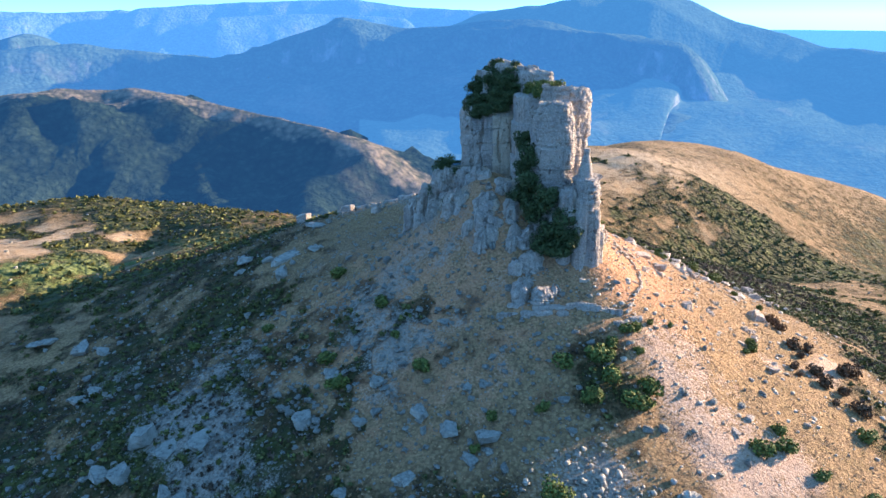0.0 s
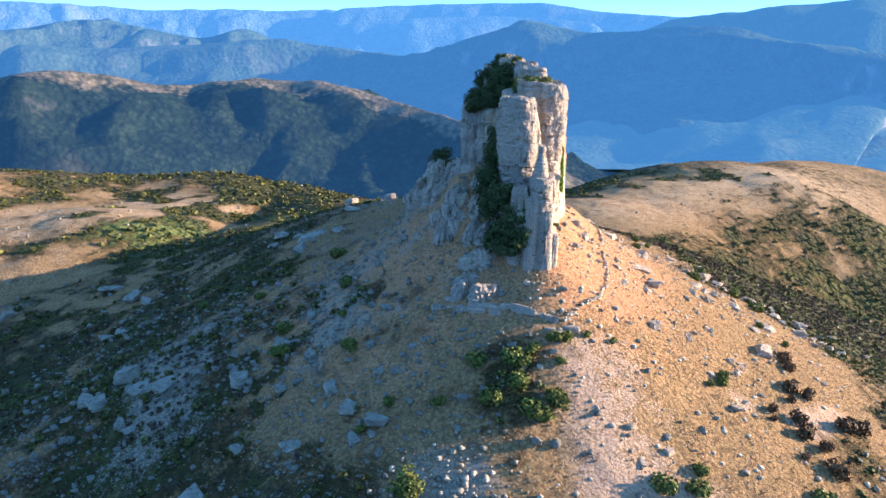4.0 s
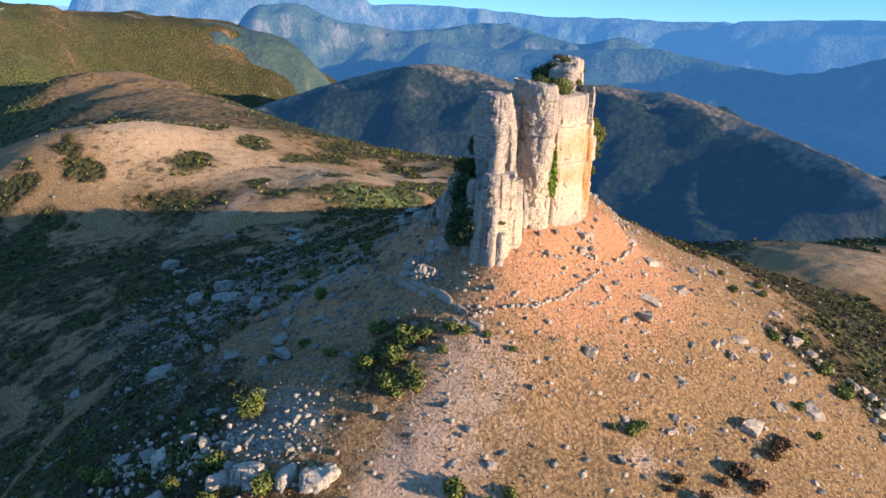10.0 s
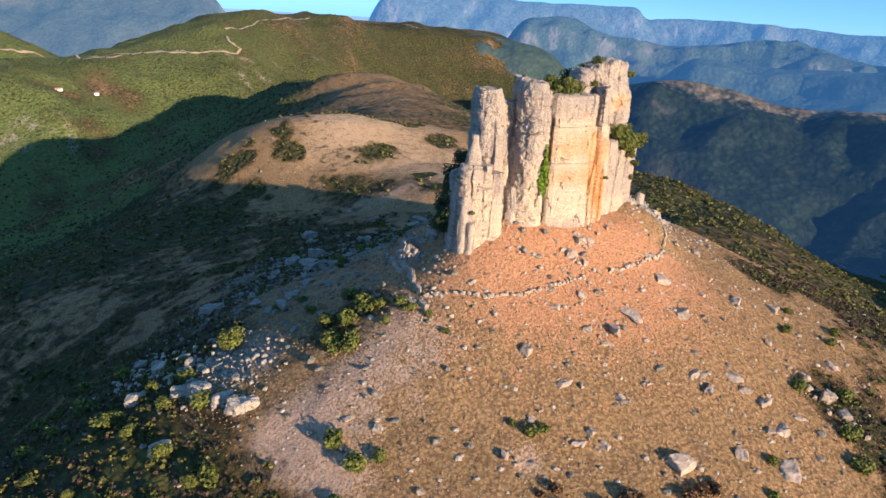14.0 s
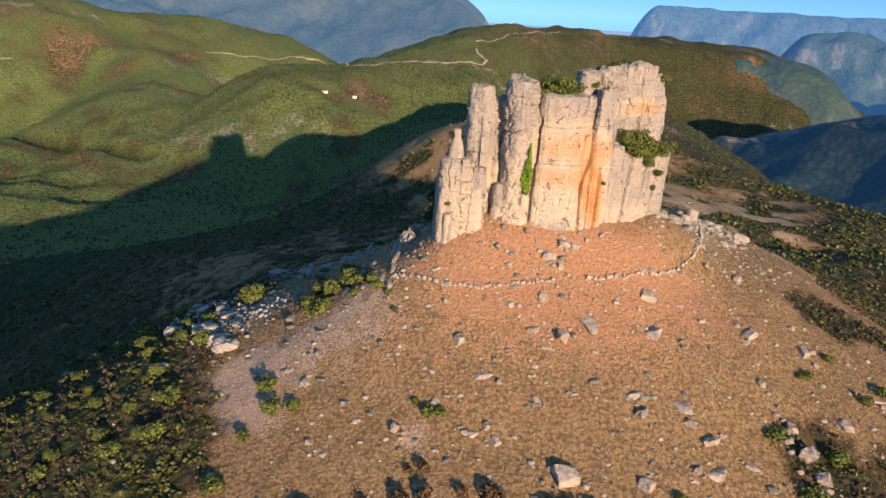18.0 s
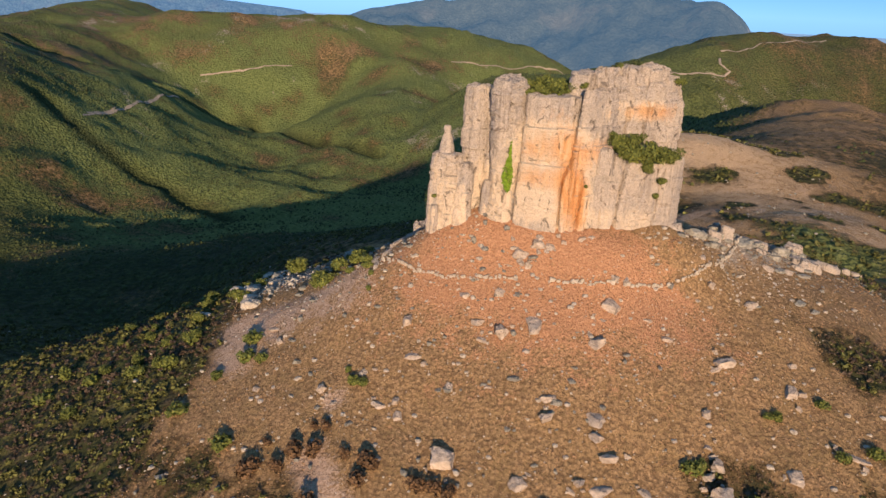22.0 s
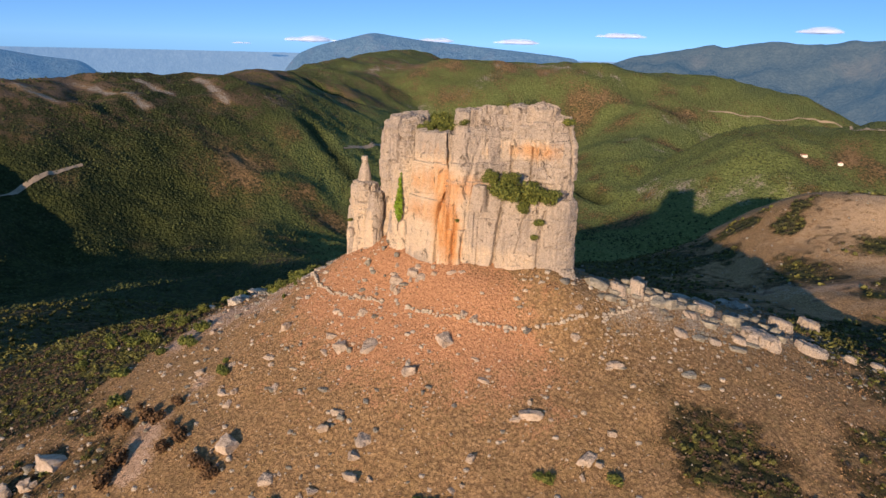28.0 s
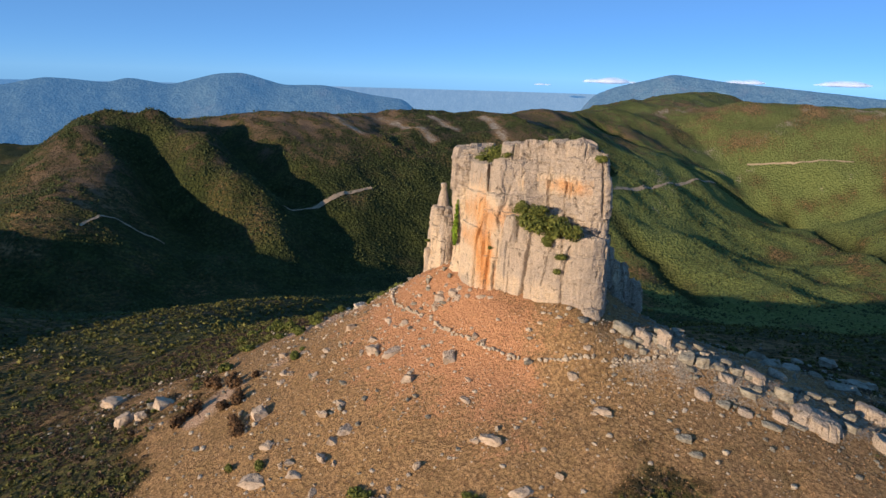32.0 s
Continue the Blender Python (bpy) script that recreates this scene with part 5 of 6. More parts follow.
def stone_weight(x, y):
    red, pale, stone, scrub = cover(x, y)[:4]
    return np.clip(0.13 + 0.9 * stone + 0.25 * red + 0.5 * along(x, y, -10, 40, -70, 72, 18) + 0.5 * along(x, y, -5, -30, -100, -55, 45) - 0.12 * scrub, 0, 1)


sx, sy, srng = scatter(42000, 11, 22, 150, stone_weight)
# one rubble in two tones: lit colour on the sunny side, shaded colour beyond
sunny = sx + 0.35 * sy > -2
for side, rock, words in ((sunny, WALL_ROCK, "loose limestone rubble in a sunlit cream tone over the sunny slope"), (~sunny, STONE, "loose limestone rubble in a shaded grey tone on the shaded slope")):
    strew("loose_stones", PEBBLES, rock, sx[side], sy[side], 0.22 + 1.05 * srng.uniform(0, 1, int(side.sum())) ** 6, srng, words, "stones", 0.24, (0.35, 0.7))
ROUGH = [stone_shape(s, 2, 12, 0.05, fl) for s, fl in ((401, (1, 0.8, 0.7)), (402, (0.9, 0.9, 0.6)), (403, (1.1, 0.7, 0.6)), (404, (0.9, 0.7, 0.9)))]
sx, sy, srng = scatter(8000, 15, 16, 160, lambda x, y: np.clip(0.8 * along(x, y, -10, -40, -110, -60, 42) + 0.22 * along(x, y, 10, -60, 60, -10, 40) + 0.6 * along(x, y, -12, 42, -62, 70, 12) + 0.30 * along(x, y, 60, 25, 95, 45, 18) + 0.35 * along(x, y, 95, -45, 120, -80, 14) + 0.8 * along(x, y, -8, -30, -32, 0, 14), 0, 0.8))
strew("broken_rocks", ROUGH, STONE, sx, sy, 0.5 + 1.5 * srng.uniform(0, 1, len(sx)) ** 3.5, srng, "broken knee-high limestone rocks half sunk in grass", "rocks", 0.2)
sx, sy, srng = scatter(16000, 12, 140, 430, lambda x, y: np.clip(0.05 + 0.9 * cover(x, y)[2] + 0.30 * along(x, y, -300, 20, -420, 10, 60) + 0.12 * along(x, y, -200, 80, -400, 80, 70), 0, 1))
strew("far_stones", PEBBLES, STONE, sx, sy, 0.4 + 1.1 * srng.uniform(0, 1, len(sx)) ** 4, srng, "scattered grey stones on the farther slopes", "stones")


# --- bushes ---
def leaf_cloud(seed, leaves, lobes=5, leaf=0.16, flat=0.75):
    """A bush of many small leaf sprays in lobes of uneven size, about 1 across and resting on z = 0."""
    rng = np.random.RandomState(seed)
    cen = np.concatenate([[[0, 0, 0.32]], np.stack([rng.uniform(-0.3, 0.3, lobes), rng.uniform(-0.3, 0.3, lobes), rng.uniform(0.18, 0.62, lobes) * flat], 1)])
    rad = np.concatenate([[0.34], rng.uniform(0.13, 0.27, lobes)])
    pick = rng.choice(len(cen), leaves, p=rad ** 2 / np.sum(rad ** 2))
    d = rng.normal(size=(leaves, 3))
    d /= np.linalg.norm(d, axis=1)[:, None]
    p = cen[pick] + d * rad[pick][:, None] * rng.uniform(0.65, 1.08, leaves)[:, None]
    p[:, 2] = np.abs(p[:, 2])
    u = np.cross(d + 0.6 * rng.normal(size=(leaves, 3)), rng.normal(size=(leaves, 3)))
    u /= np.linalg.norm(u, axis=1)[:, None] + 1e-9
    w = np.cross(u, d + 0.5 * rng.normal(size=(leaves, 3)))
    w /= np.linalg.norm(w, axis=1)[:, None] + 1e-9
    s = leaf * rng.uniform(0.5, 1.2, leaves)[:, None]
    v = np.stack([p - u * s * 0.5 - w * s * 0.35, p + u * s * 0.5 - w * s * 0.2, p + u * s * 0.25 + w * s * 0.5, p - u * s * 0.4 + w * s * 0.4], 1).reshape(-1, 3)
    v[:, 2] = np.maximum(v[:, 2], 0.0)
    return v, np.arange(leaves * 4).reshape(-1, 4)


BROWN = make_leaf("dry_leaves", (0.05, 0.03, 0.015), (0.17, 0.10, 0.05))
BUSH_MESHES = [fast_mesh("bush", *leaf_cloud(s, 520, 7, 0.12), BUSH) for s in (5, 6, 7, 9)]
THICK_MESHES = [fast_mesh("oak", *leaf_cloud(s, 2200, 16, 0.065, 1.05), OAK) for s in (81, 82, 83)]
LEDGE_MESHES = [fast_mesh("bush", *leaf_cloud(s, 1500, 14, 0.075, 0.95), BUSH) for s in (91, 92)]
OAK_MESHES = [fast_mesh("oak", *leaf_cloud(s, 800, 9, 0.10, 0.95), OAK) for s in (15, 16, 18)]
DRY_MESHES = [fast_mesh("dry_bush", *leaf_cloud(s, 380, 6, 0.13), BROWN) for s in (25, 26)]


def place_bush(x, y, size, rng, z=None, kind="bush", label="", group=""):
    me = rng.choice({"bush": BUSH_MESHES, "thick": THICK_MESHES, "ledge": LEDGE_MESHES, "oak": OAK_MESHES, "dry": DRY_MESHES}[kind])
    ob = new("dry_bush" if kind == "dry" else "bush", me)
    z = land1(x, y) - 0.08 * size if z is None else z
    ob.matrix_world = Matrix.LocRotScale((x, y, z), Euler((0, 0, rng.uniform(0, 6.28))), Vector((1, rng.uniform(0.8, 1.1), rng.uniform(0.75, 1.05))) * size)
    return tagged(ob, label, "bush", group)


brng = random.Random(77)
for bx, by, bs in BUSHES_A[1:] + BUSHES_B + BUSHES_C:
    dry = bx > 68 and -50 < by < 0
    place_bush(bx, by, min(bs * 1.15, 6), brng, kind="dry" if dry else "bush", label="rusty brown dried shrub on pale earth" if dry else "rounded green bush in dry grass", group="dry shrubs" if dry else "bushes on the hill")


SPUR_BUSHES = [(-118, -169), (-109, -178), (-117, -158), (-20, -117), (-88, -162), (-76, -170), (30, -104), (44, -110), (27, -127), (47, -113), (37, -130), (0, -107), (8, -118), (1, -140), (-22, -137), (18, -112), (55, -122), (62, -135), (22, -140), (40, -98), (52, -101), (-8, -126), (34, -116), (14, -132), (70, -118)]
for bx, by in SPUR_BUSHES:
    place_bush(bx + brng.uniform(-3, 3), by + brng.uniform(-3, 3), brng.uniform(3.0, 5.4), brng, kind="ledge", label="tall yellow-green bush in the scrub of the spur", group="bushes on the spur")


# one tree stands on the scree
def limb(a, b, r0, r1, n=7):
    a, b = Vector(a), Vector(b)
    ax = (b - a).normalized()
    u = ax.orthogonal().normalized()
    w = ax.cross(u)
    vs = [tuple(p + (u * math.cos(t) + w * math.sin(t)) * r) for p, r in ((a, r0), (a.lerp(b, 0.5) + u * 0.1 * r0, (r0 + r1) / 2), (b, r1)) for t in [2 * math.pi * k / n for k in range(n)]]
    fs = [(i * n + k, i * n + (k + 1) % n, (i + 1) * n + (k + 1) % n, (i + 1) * n + k) for i in range(2) for k in range(n)]
    return vs, fs


def make_bark():
    m, nt, b = material("bark")
    f = noise_tex(nt, stretched(nt, coords(nt), 6, 6, 1.5), 1.0, 6)
    nt.links.new(ramp(nt, f, [(0.3, (0.05, 0.035, 0.025)), (0.7, (0.17, 0.13, 0.10))]), b.inputs["Base Color"])
    b.inputs["Roughness"].default_value = 0.95
    return m


BARK = make_bark()
tx, ty = BUSHES_A[0][:2]
tz = land1(tx, ty) - 0.2
tree = tagged(new("tree"), "single bright green oak on grey scree", "tree")
for a, b, r0, r1 in (((tx, ty, tz), (tx + 0.2, ty, tz + 2.4), 0.3, 0.2), ((tx + 0.2, ty, tz + 2.2), (tx + 1.6, ty + 0.6, tz + 4.2), 0.17, 0.06), ((tx + 0.2, ty, tz + 2.2), (tx - 1.2, ty + 0.9, tz + 4.4), 0.16, 0.06), ((tx + 0.2, ty, tz + 2.3), (tx + 0.2, ty - 1.2, tz + 4.8), 0.15, 0.05)):
    v, f = limb(a, b, r0, r1)
    mesh_object("trunk" if r0 > 0.25 else "branch", v, f, BARK, tree)
cv, cf = leaf_cloud(44, 1700, 12, 0.075, 0.95)
crown = new("crown", fast_mesh("crown", cv * np.array([7.6, 7.6, 6.6]) + np.array([tx, ty, tz + 0.9]), cf, BUSH))
crown.parent = tree

# --- oaks and shrubs rooted in the crag: x, y, foot, size ---
CRAG_OAKS = [(-12.5, 3, 41, 6.0), (-14, 7, 41.5, 6.5), (-9.5, 0.5, 42, 6.5), (-11, 5, 43.5, 6.5), (-13.5, 11, 43.5, 6.5), (-6.5, -0.5, 43, 6.5), (-8, 3, 45.5, 7), (-11, 10, 46.5, 7), (-4, 0.5, 45, 6.0), (-5.5, 2.5, 48.0, 6.5), (-8.5, 6.5, 48.5, 6.5), (-10, 13, 49.5, 6.5), (-2.0, 1.2, 48.0, 5.5), (-4, 5, 51, 5.5), (-7, 9.5, 51.5, 6), (-13, 16, 47, 6), (-0.5, 2.6, 51, 4.5), (-6.5, 11.5, 53, 5), (1.6, 1.2, 49.6, 4.5), (-9, 16, 51.5, 5), (-2.0, 7.5, 54.0, 3.6),
             (-0.5, -28.5, 28.5, 7.5), (0.0, -26.0, 33.0, 7.5), (-1.5, -24.5, 24.0, 8.0), (-1.0, -21.0, 29.0, 7.0), (-2.0, -20.0, 20.0, 7.5), (0.5, -31.0, 20.0, 7.5), (-1.0, -17.5, 35.5, 6.5),
             (5.0, -34.5, 15.5, 9.5), (7.0, -35.2, 20.5, 8.5), (3.0, -34.0, 12.5, 9.0), (9.0, -35.8, 15.0, 7.5), (3.4, -33.0, 23.0, 8.0), (6.0, -36.6, 13.0, 7.5),
             (-22.5, 3, 24.8, 7.5), (-18.5, 0.5, 24.8, 5.0), (-25.5, 2, 18.6, 4.5), (-9, -19, 15, 5.5), (-15, -9, 19.5, 5), (-20, -6, 16.5, 5), (-11, -26, 11.5, 5.0), (-14.5, -16, 15.0, 3.5)]
for x, y, z, s in CRAG_OAKS:
    place_bush(x, y, s, brng, z=z - 0.5, kind="thick", label="dark evergreen oak rooted in the shaded crag", group="oaks on the crag")
CRAG_SHRUBS = [(6.2, 12.8, 34.0, 8.0), (4.2, 16.4, 33.0, 8.4), (2.0, 20.0, 33.0, 7.6), (-0.2, 23.4, 32.8, 6.6), (7.6, 10.8, 37.5, 4.4), (4.6, 15.0, 37.5, 5.0), (3.6, 18.4, 30.8, 4.2),
               (3.6, -12.2, 48.0, 5.2), (8.3, -5.2, 48.2, 6.0), (5.0, -8.5, 48.2, 6.4), (6.4, -2.2, 48.6, 5.6), (2.0, -4.0, 48.4, 6.0), (9.0, -9.0, 48.2, 4.2), (11.0, -7.0, 48.2, 3.0), (6, 0.0, 49.6, 4.4), (-6.5, 22.5, 51.6, 3.6), (-1, 8.5, 54.8, 2.6), (10.5, -11.0, 48.0, 2.8), (-7, 12, 54.5, 3.4), (7.5, 1.5, 50.5, 3.0)]
for x, y, z, s in CRAG_SHRUBS:
    place_bush(x, y, s, brng, z=z - 0.3, kind="ledge" if s > 4 else "bush", label="green shrub on a ledge of the crag", group="shrubs on the crag")
FACE_TUFTS = [(1.9, 22.0, 27.6, 3.0), (2.2, 21.4, 23.8, 2.2), (13.3, 5.6, 27.0, 1.6), (17.2, -33.0, 20.0, 1.8), (10.2, -36.2, 17.0, 3.0)]
for x, y, z, s in FACE_TUFTS:
    place_bush(x, y, s, brng, z=z, label="small green tuft in a crack of the face", group="tufts on the face")

# ivy in the long crack of the sunny face
MOSS = make_leaf("ivy_leaves", (0.08, 0.15, 0.012), (0.22, 0.33, 0.03))
irng = np.random.RandomState(9)
n = 900
iz = irng.beta(1.6, 2.2, n)
width = np.interp(iz, [0, 0.22, 0.42, 0.68, 1], [0.15, 1.25, 1.35, 0.35, 0.1])
iv = np.stack([16.0 - 0.045 * (iz * 13.5 + 8) + irng.uniform(-0.2, 0.5, n), -13.6 - 0.35 * width + irng.uniform(-1, 1, n) * width, 23.6 + iz * 13.5], 1)
lv, lf = leaf_cloud(3, n, 3, 1.0)
quad = (lv.reshape(-1, 4, 3) - lv.reshape(-1, 4, 3).mean(1, keepdims=True)) * 0.6
tagged(new("ivy", fast_mesh("ivy", (quad + iv[:, None]).reshape(-1, 3), lf, MOSS)), "bright green ivy in a crack of the face", "ivy")

# --- scrub and dry tufts, too many to count ---
SCRUB = [leaf_cloud(s, 30, 4, 0.34, 0.7) for s in (201, 202, 203, 204, 205)]
SCRUB_FAR = [leaf_cloud(s, 12, 3, 0.5, 0.7) for s in (211, 212, 213)]
gx, gy, grng = scatter(26000, 21, 30, 190, lambda x, y: smoothstep(0.3, 0.75, cover(x, y)[3]) * (0.25 + 0.75 * smoothstep(-0.1, 0.25, fbm(x, y, 24, 3, 12.3))))
strew("scrub", SCRUB, HEATH, gx, gy, 0.9 + 2.1 * grng.uniform(0, 1, len(gx)) ** 2, grng, "low green scrub covering the hillside", "scrub", 0.06, (0.6, 1.0))
gx, gy, grng = scatter(34000, 27, 30, 190, lambda x, y: smoothstep(0.3, 0.75, cover(x, y)[3]) * (1 - 0.75 * smoothstep(-0.1, 0.25, fbm(x, y, 24, 3, 12.3))) * (1 - 0.45 * smoothstep(0, -60, x)))
strew("heather", SCRUB, HEATHER, gx, gy, 0.8 + 1.5 * grng.uniform(0, 1, len(gx)) ** 2, grng, "low dark brown heather between the green scrub", "heather", 0.06, (0.5, 0.9))
gx, gy, grng = scatter(30000, 22, 190, 430, lambda x, y: smoothstep(0.3, 0.75, cover(x, y)[3]) * 0.6)
strew("far_scrub", SCRUB_FAR, HEATH, gx, gy, 1.6 + 2.6 * grng.uniform(0, 1, len(gx)) ** 2, grng, "green scrub on the farther slopes", "scrub", 0.06, (0.6, 0.9))
STRAW = make_leaf("dry_straw", (0.26, 0.155, 0.075), (0.50, 0.32, 0.165))
TUFTS = [leaf_cloud(s, 6, 2, 0.6, 0.7) for s in (221, 222, 223)]
gx, gy, grng = scatter(64000, 23, 20, 140, lambda x, y: (1 - smoothstep(0.3, 0.7, cover(x, y)[3])) * (1 - 0.8 * smoothstep(0.3, 0.7, cover(x, y)[1])) * 0.8)
strew("dry_grass", TUFTS, STRAW, gx, gy, 0.25 + 0.40 * grng.uniform(0, 1, len(gx)) ** 2, grng, "dry straw tufts on the slopes", "grass", 0.04, (0.6, 1.0))


def tree_lump(seed):
    """A crown seen from far off: a knobbly dome."""
    rng = np.random.RandomState(seed)
    n = 5
    a = np.arange(n) * 2 * math.pi / n
    v = np.concatenate([np.stack([0.42 * np.cos(a), 0.42 * np.sin(a), 0 * a], 1), np.stack([0.40 * np.cos(a + 0.6), 0.40 * np.sin(a + 0.6), 0 * a + 0.42], 1), [[0.05, 0, 0.82]]])
    v *= rng.uniform(0.8, 1.2, v.shape)
    f = [(k, (k + 1) % n, n + k) for k in range(n)] + [((k + 1) % n, n + (k + 1) % n, n + k) for k in range(n)] + [(n + k, n + (k + 1) % n, 2 * n) for k in range(n)]
    return v, np.array(f)


LUMPS = [tree_lump(s) for s in (1, 2, 3, 4)]


def valley_woods(x, y):
    ang = np.degrees(np.arctan2(y, x)) % 360
    return smoothstep(0.35, 0.8, cover(x, y)[3]) * smoothstep(150, 170, ang) * smoothstep(305, 290, ang) * (0.35 + 0.65 * smoothstep(-0.2, 0.2, fbm(x, y, 90, 3, 7.7)))


gx, gy, grng = scatter(200000, 24, 430, 1600, valley_woods)
strew("woodland", LUMPS, WOODS, gx, gy, 2.6 + 3.4 * grng.uniform(0, 1, len(gx)) ** 3, grng, "evergreen woods clothing the far valley sides", "woods", 0.10, (0.5, 0.85))


# --- the low dry-stone wall that rings the crag ---
wall = tagged(new("stone_wall"), "low tumbled dry-stone wall of pale rocks", "wall")
wrng = random.Random(5)
WALL_STONES = [fast_mesh("stone", *stone_shape(s, 2, 10, 0.05, (0.62, 0.45, 0.5)), WALL_ROCK) for s in (301, 302, 303, 304)]
done = 0.0
for (ax, ay), (bx, by) in zip(WALL_LINE, WALL_LINE[1:]):
    length = math.hypot(bx - ax, by - ay)
    while done < length:
        t = done / length
        x, y = ax + (bx - ax) * t, ay + (by - ay) * t
        step = wrng.uniform(0.75, 1.35)
        done += step
        if 26.4 < x < 27.3 and -6 < y < 1 or wrng.random() < 0.05:
            continue
        for layer in range(1 if wrng.random() < 0.35 else 2):
            s = step * wrng.uniform(0.95, 1.3) * (1 - 0.25 * layer)
            ob = new("stone", wrng.choice(WALL_STONES))
            ob.parent = wall
            jx, jy = x + wrng.uniform(-0.25, 0.25), y + wrng.uniform(-0.25, 0.25)
            ob.matrix_world = Matrix.LocRotScale((jx, jy, land1(jx, jy) - 0.12 + layer * 0.42), Euler((wrng.uniform(-0.2, 0.2), wrng.uniform(-0.2, 0.2), math.atan2(by - ay, bx - ax) + wrng.uniform(-0.4, 0.4))), (s, s * wrng.uniform(0.8, 1.1), s * wrng.uniform(0.8, 1.15)))
    done -= length


# --- ledges of bare rock on the scree and below the crag ---
for k, (x, y, wide, high) in enumerate(((13.4, -97.5, 4.2, 2.6), (25.5, -88.5, 4.8, 1.8), (9.0, -101.5, 3.2, 1.8), (26.5, -106.0, 3.0, 1.4), (19.5, -92.5, 3.4, 1.5), (1.5, -112.0, 3.6, 1.5), (-9.0, -107.0, 3.4, 1.6))):
    ledge = rock_mass("rock_ledge", WALL_ROCK, oval(x, y, wide, wide * 0.6, 10, 35 + 20 * k, 3.0), land1(x, y) - 2.5, land1(x, y) + high, 120 + k * 1.7, 0.82, column=2.4, bed=1.2, rough=0.9, top=1.0, tilt=(0.1, 0.05))
    tagged(ledge, "broken pale limestone ledge jutting from the scree", "rock ledge", "ledges of the scree")
lrng = random.Random(29)
for k in range(16):
    u = k / 15
    x, y = -6.5 + 30 * u + lrng.uniform(-1.5, 1.5), -46.0 - 2.0 * u + lrng.uniform(-1.8, 1.8)
    step = rock_mass("rock_ledge", CRAG, oval(x, y, lrng.uniform(1.6, 3.4), lrng.uniform(0.7, 1.1), 9, lrng.uniform(-12, 18), 3.5), land1(x, y) - 2.0, land1(x, y) + lrng.uniform(0.25, 0.8), 150 + k * 1.1, 0.9, column=1.6, bed=0.5, rough=0.6, top=0.4, cell=0.4)
    tagged(step, "low bedded limestone ledge flush with dry grass", "rock ledge", "ledges below the crag")


# --- broken rock on the scree below the tree ---
place_boulders([(2, -96, 3.4), (-3, -99, 3.8), (6, -93, 2.6), (11, -91, 2.2), (-7, -101, 3.0), (13, -95, 4.2), (9, -99, 3.4), (-1, -92, 2.0), (15, -89, 2.4), (3, -101, 2.2), (-12, -108, 3.6), (-16, -112, 3.0), (-9, -105, 2.0)], "broken on the scree", "rocks of the scree", 9)
sx, sy, srng = scatter(60000, 14, 60, 125, lambda x, y: 0.9 * blob(x, y, 8, -88, 9, 8) + 0.5 * along(x, y, 2, -97, -14, -112, 6))
strew("scree", PEBBLES, WALL_ROCK, sx, sy, 0.3 + 0.9 * srng.uniform(0, 1, len(sx)) ** 3, srng, "pale angular scree below the lone tree", "scree")


# --- small fair-weather clouds low over the horizon ---
def make_cloud():
    m, nt, b = material("cloud")
    f = noise_tex(nt, coords(nt), 0.01, 6)
    nt.links.new(ramp(nt, f, [(0.3, (0.58, 0.63, 0.70)), (0.7, (0.68, 0.72, 0.78))]), b.inputs["Base Color"])
    b.inputs["Roughness"].default_value = 1.0
    b.inputs["Specular IOR Level"].default_value = 0.0
    # a faint blue glow of its own stands in for light within the cloud
    b.inputs["Emission Color"].default_value = (0.40, 0.58, 0.85, 1)
    b.inputs["Emission Strength"].default_value = 0.28
    b.inputs["Alpha"].default_value = 0.22
    return m


CLOUD = make_cloud()
CLOUDS = [(-2479, -3716, 61, 170, 22), (-2680, -3575, 54, 110, 14), (-2109, -3937, 33, 60, 6), (-3110, -3215, 78, 130, 16), (-3460, -2845, 81, 150, 20), (-3839, -2298, 136, 170, 18), (-4298, -1289, 188, 120, 20)]
crng = np.random.RandomState(3)
for cx, cy, cz, ln, ht in CLOUDS:
    ln, ht = ln * 0.9, ht * 2.4
    v, f = ball(3)
    vs, fs = [], []
    side = np.array([-cy, cx]) / math.hypot(cx, cy)
    for k in range(26):
        u = crng.uniform(-1, 1)
        s = ht * crng.uniform(0.2, 0.8) * (1 - 0.7 * u * u)
        w = v * np.array([s * 2.2, s * 2.2, s * 0.8]) * (1 + 0.3 * fbm(v[:, 0] * 2 + k, v[:, 1] * 2 + v[:, 2] * 2, 1.0, 3, 0.3 * k))[:, None]
        w[:, 2] = np.where(w[:, 2] < 0, w[:, 2] * 0.35, w[:, 2])
        vs.append(w + np.array([cx + side[0] * u * ln, cy + side[1] * u * ln, cz]))
        fs.append(f + k * len(v))
    me = fast_mesh("cloud", np.concatenate(vs), np.concatenate(fs), CLOUD)
    me.polygons.foreach_set("use_smooth", [True] * len(me.polygons))
    tagged(new("backdrop_cloud", me), "small white cloud low over the horizon", "cloud", "clouds", kind="structure")


# --- dirt roads on the far hillsides ---
def make_dirt():
    m, nt, b = material("dirt_road")
    f = noise_tex(nt, coords(nt), 0.3, 5)
    nt.links.new(ramp(nt, f, [(0.3, (0.24, 0.19, 0.13)), (0.7, (0.37, 0.30, 0.22))]), b.inputs["Base Color"])
    b.inputs["Roughness"].default_value = 1.0
    return m


DIRT = make_dirt()


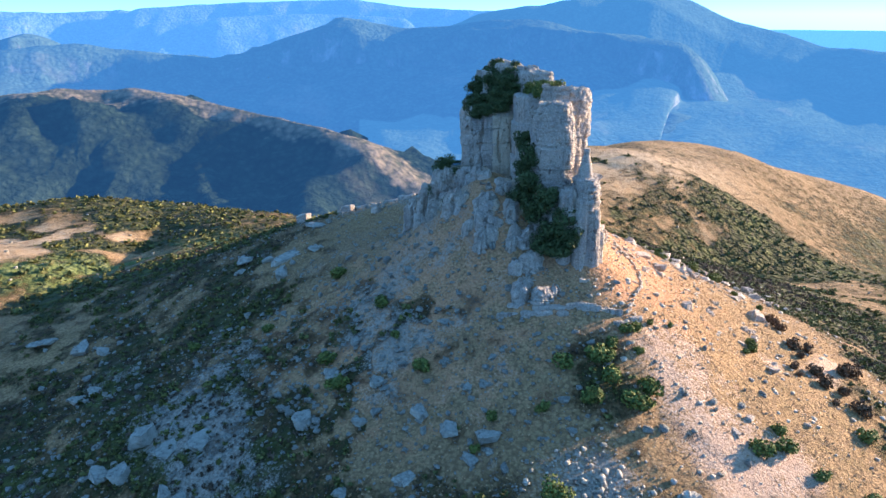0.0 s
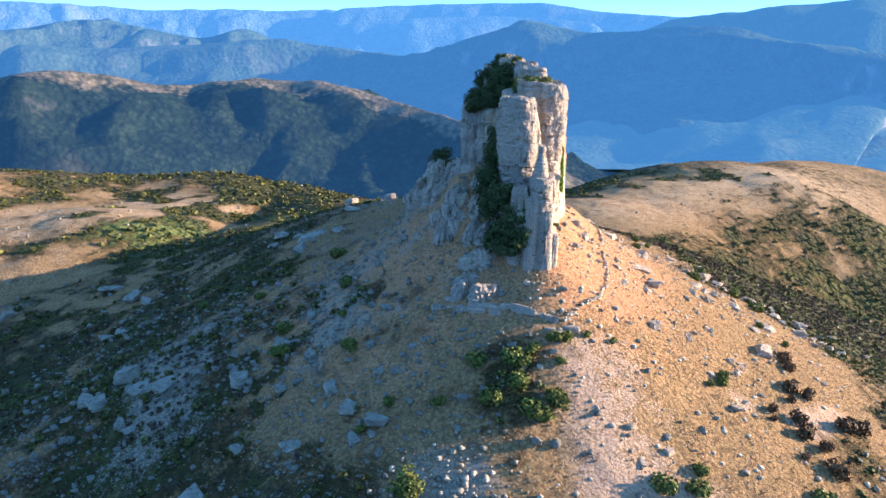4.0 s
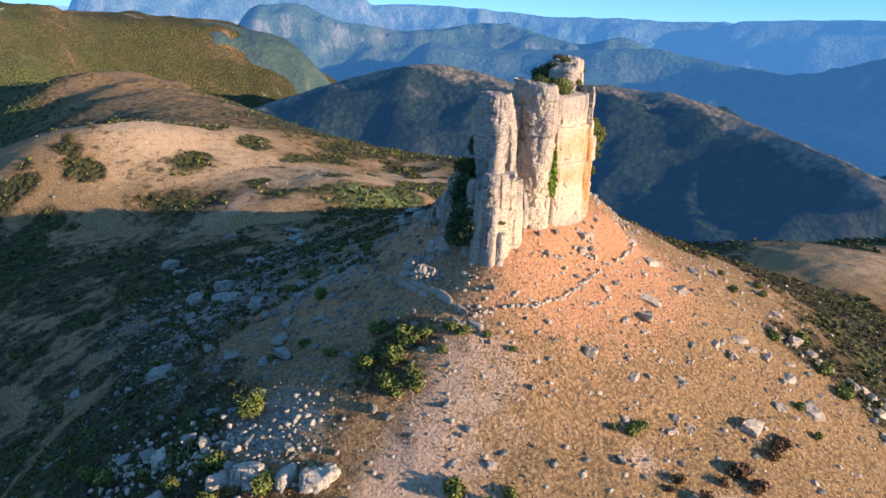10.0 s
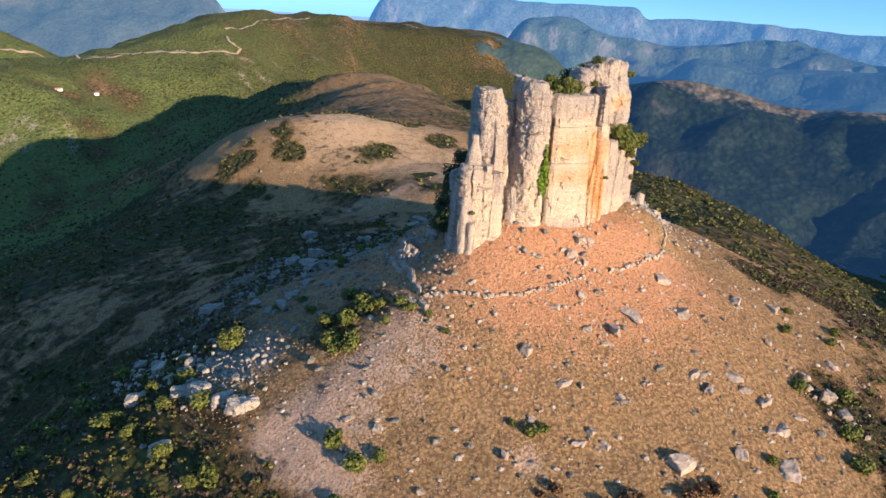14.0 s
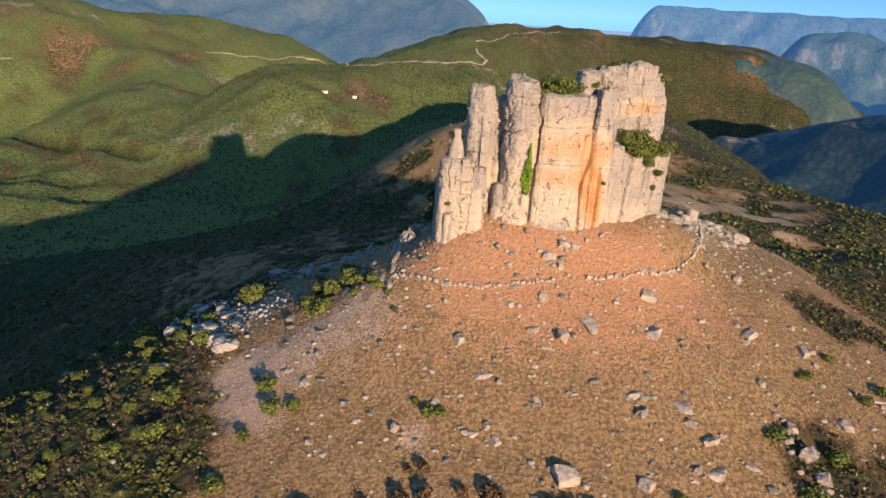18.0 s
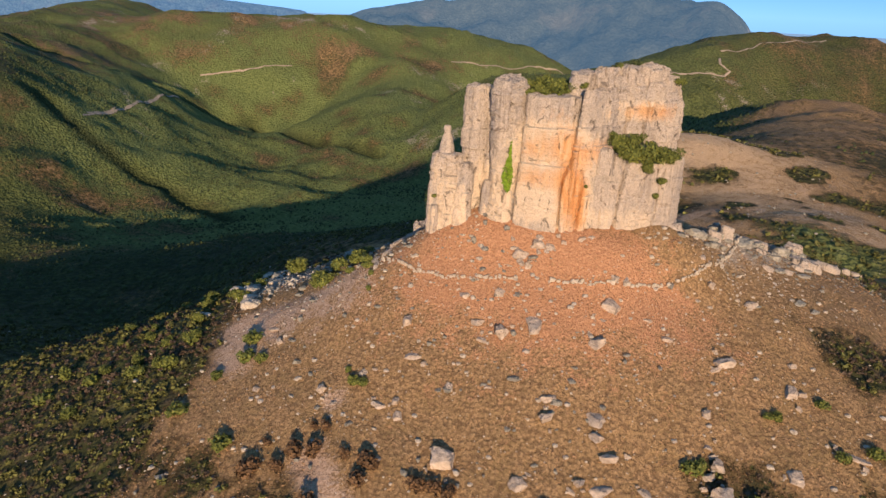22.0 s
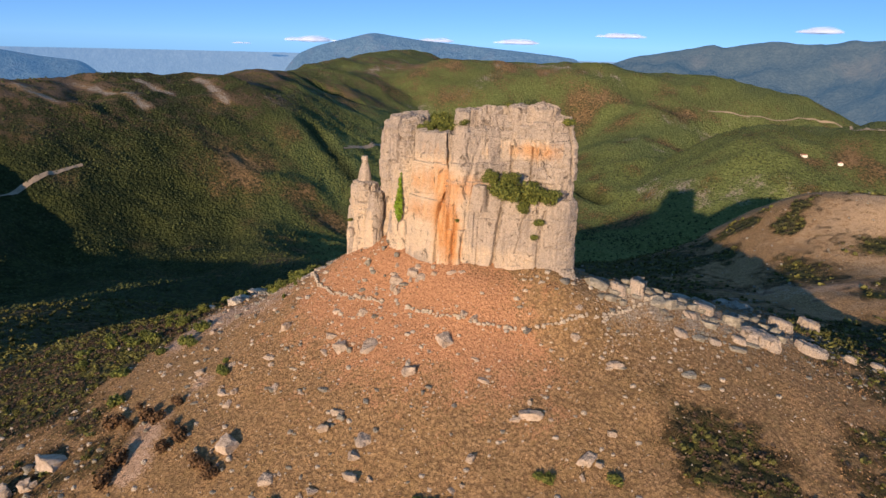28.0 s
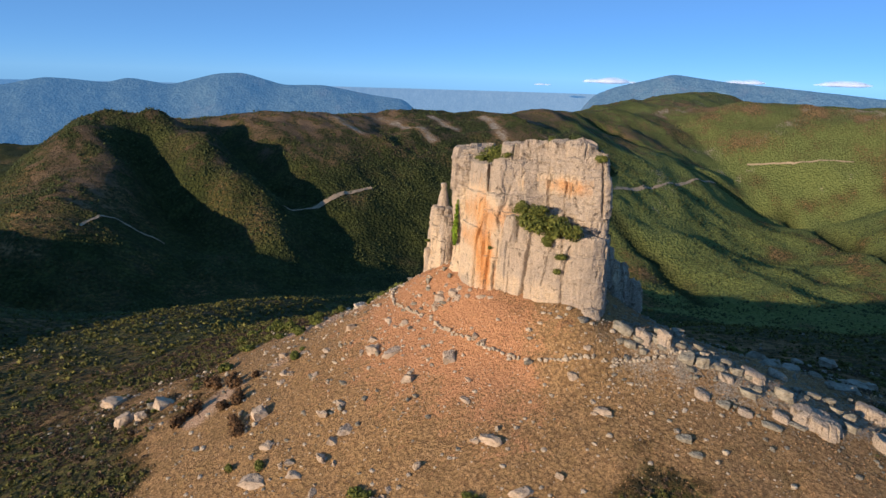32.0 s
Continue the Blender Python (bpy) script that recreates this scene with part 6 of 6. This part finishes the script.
def road(points, width):
    vs, fs = [], []
    pts = []
    for (ax, ay), (bx, by) in zip(points, points[1:]):
        n = max(2, int(math.hypot(bx - ax, by - ay) / 8))
        pts += [(ax + (bx - ax) * k / n, ay + (by - ay) * k / n) for k in range(n)]
    P = np.array(pts + [points[-1]], dtype=float)
    P += np.stack([fbm(P[:, 0], P[:, 1], 70, 3, 2.0), fbm(P[:, 0], P[:, 1], 70, 3, 5.0)], 1) * 6
    d = np.gradient(P, axis=0)
    nrm = np.stack([-d[:, 1], d[:, 0]], 1) / (np.linalg.norm(d, axis=1)[:, None] + 1e-9)
    for s in (-1, -0.3, 0.3, 1):
        q = P + nrm * s * width * 0.3
        vs.append(np.stack([q[:, 0], q[:, 1], land(q[:, 0], q[:, 1]) + 1.2], 1))
    n = len(P)
    for k in range(3):
        fs += [(k * n + i, (k + 1) * n + i, (k + 1) * n + i + 1, k * n + i + 1) for i in range(n - 1)]
    return tagged(mesh_object("road", np.concatenate(vs), fs, DIRT), "pale dirt road winding along the hillside", "road", kind="structure")


road([(-1546, -313), (-1538, -251), (-1568, -178), (-1584, -78), (-1600, 18), (-1620, 30), (-1633, 4), (-1669, -1)], 9)
road([(-1710, -7), (-1790, 79), (-1954, 248)], 9)
road([(-1898, -799), (-1932, -679), (-2005, -581), (-2093, -477), (-1549, -317), (-1559, -208), (-1571, -97)], 9)
road([(-1423, -1386), (-1493, -1289), (-1602, -1193)], 8)
road([(-800, -1120), (-953, -1170), (-1223, -1287)], 9)
road([(-106, -1047), (-155, -1066), (-227, -1088)], 8)
road([(-62, -1043), (-123, -1050), (-168, -1067), (-238, -1092)], 8)
road([(-777, -1106), (-939, -1161), (-1180, -1266)], 8)
road([(229, -843), (192, -903), (154, -913), (130, -917)], 7)


# --- two small white houses on the far hillside ---
def plain(name, colour, rough=0.9):
    m, nt, b = material(name)
    f = noise_tex(nt, coords(nt), 1.5, 5)
    nt.links.new(ramp(nt, f, [(0.3, tuple(c * 0.8 for c in colour)), (0.7, colour)]), b.inputs["Base Color"])
    b.inputs["Roughness"].default_value = rough
    return m


PLASTER, TILES, TIMBER, DARK_GLASS = plain("white_plaster", (0.8, 0.77, 0.7)), plain("clay_tiles", (0.42, 0.2, 0.12)), plain("door_timber", (0.14, 0.09, 0.05)), plain("window_glass", (0.05, 0.06, 0.07), 0.2)


def box(x0, y0, z0, x1, y1, z1):
    v = [(x, y, z) for z in (z0, z1) for x, y in ((x0, y0), (x1, y0), (x1, y1), (x0, y1))]
    return v, [(3, 2, 1, 0), (4, 5, 6, 7), (0, 1, 5, 4), (1, 2, 6, 5), (2, 3, 7, 6), (3, 0, 4, 7)]


def farm_house(x, y, long, wide, turn):
    house = tagged(new("house"), "small white farmhouse with a clay tile roof", "house", "houses on the hillside")
    a, b = long / 2, wide / 2
    mesh_object("wall", *box(-a, -b, -2.0, a, b, 3.2), PLASTER, house)
    roof = [(-a - 0.4, -b - 0.4, 3.1), (a + 0.4, -b - 0.4, 3.1), (a + 0.4, b + 0.4, 3.1), (-a - 0.4, b + 0.4, 3.1), (-a - 0.4, 0, 5.0), (a + 0.4, 0, 5.0)]
    mesh_object("roof", roof, [(3, 2, 1, 0), (0, 1, 5, 4), (2, 3, 4, 5), (1, 2, 5), (3, 0, 4)], TILES, house)
    mesh_object("door", *box(a, -0.5, 0, a + 0.05, 0.5, 2.1), TIMBER, house)
    for wy in (-b * 0.6, b * 0.6):
        mesh_object("window", *box(a, wy - 0.5, 1.0, a + 0.05, wy + 0.5, 2.1), DARK_GLASS, house)
    house.matrix_world = pose(x, y, land1(x, y) + 0.8, 0, 0, turn)


farm_house(-1340, -269, 15, 9, 20)
farm_house(-1312, -328, 11, 8, -35)
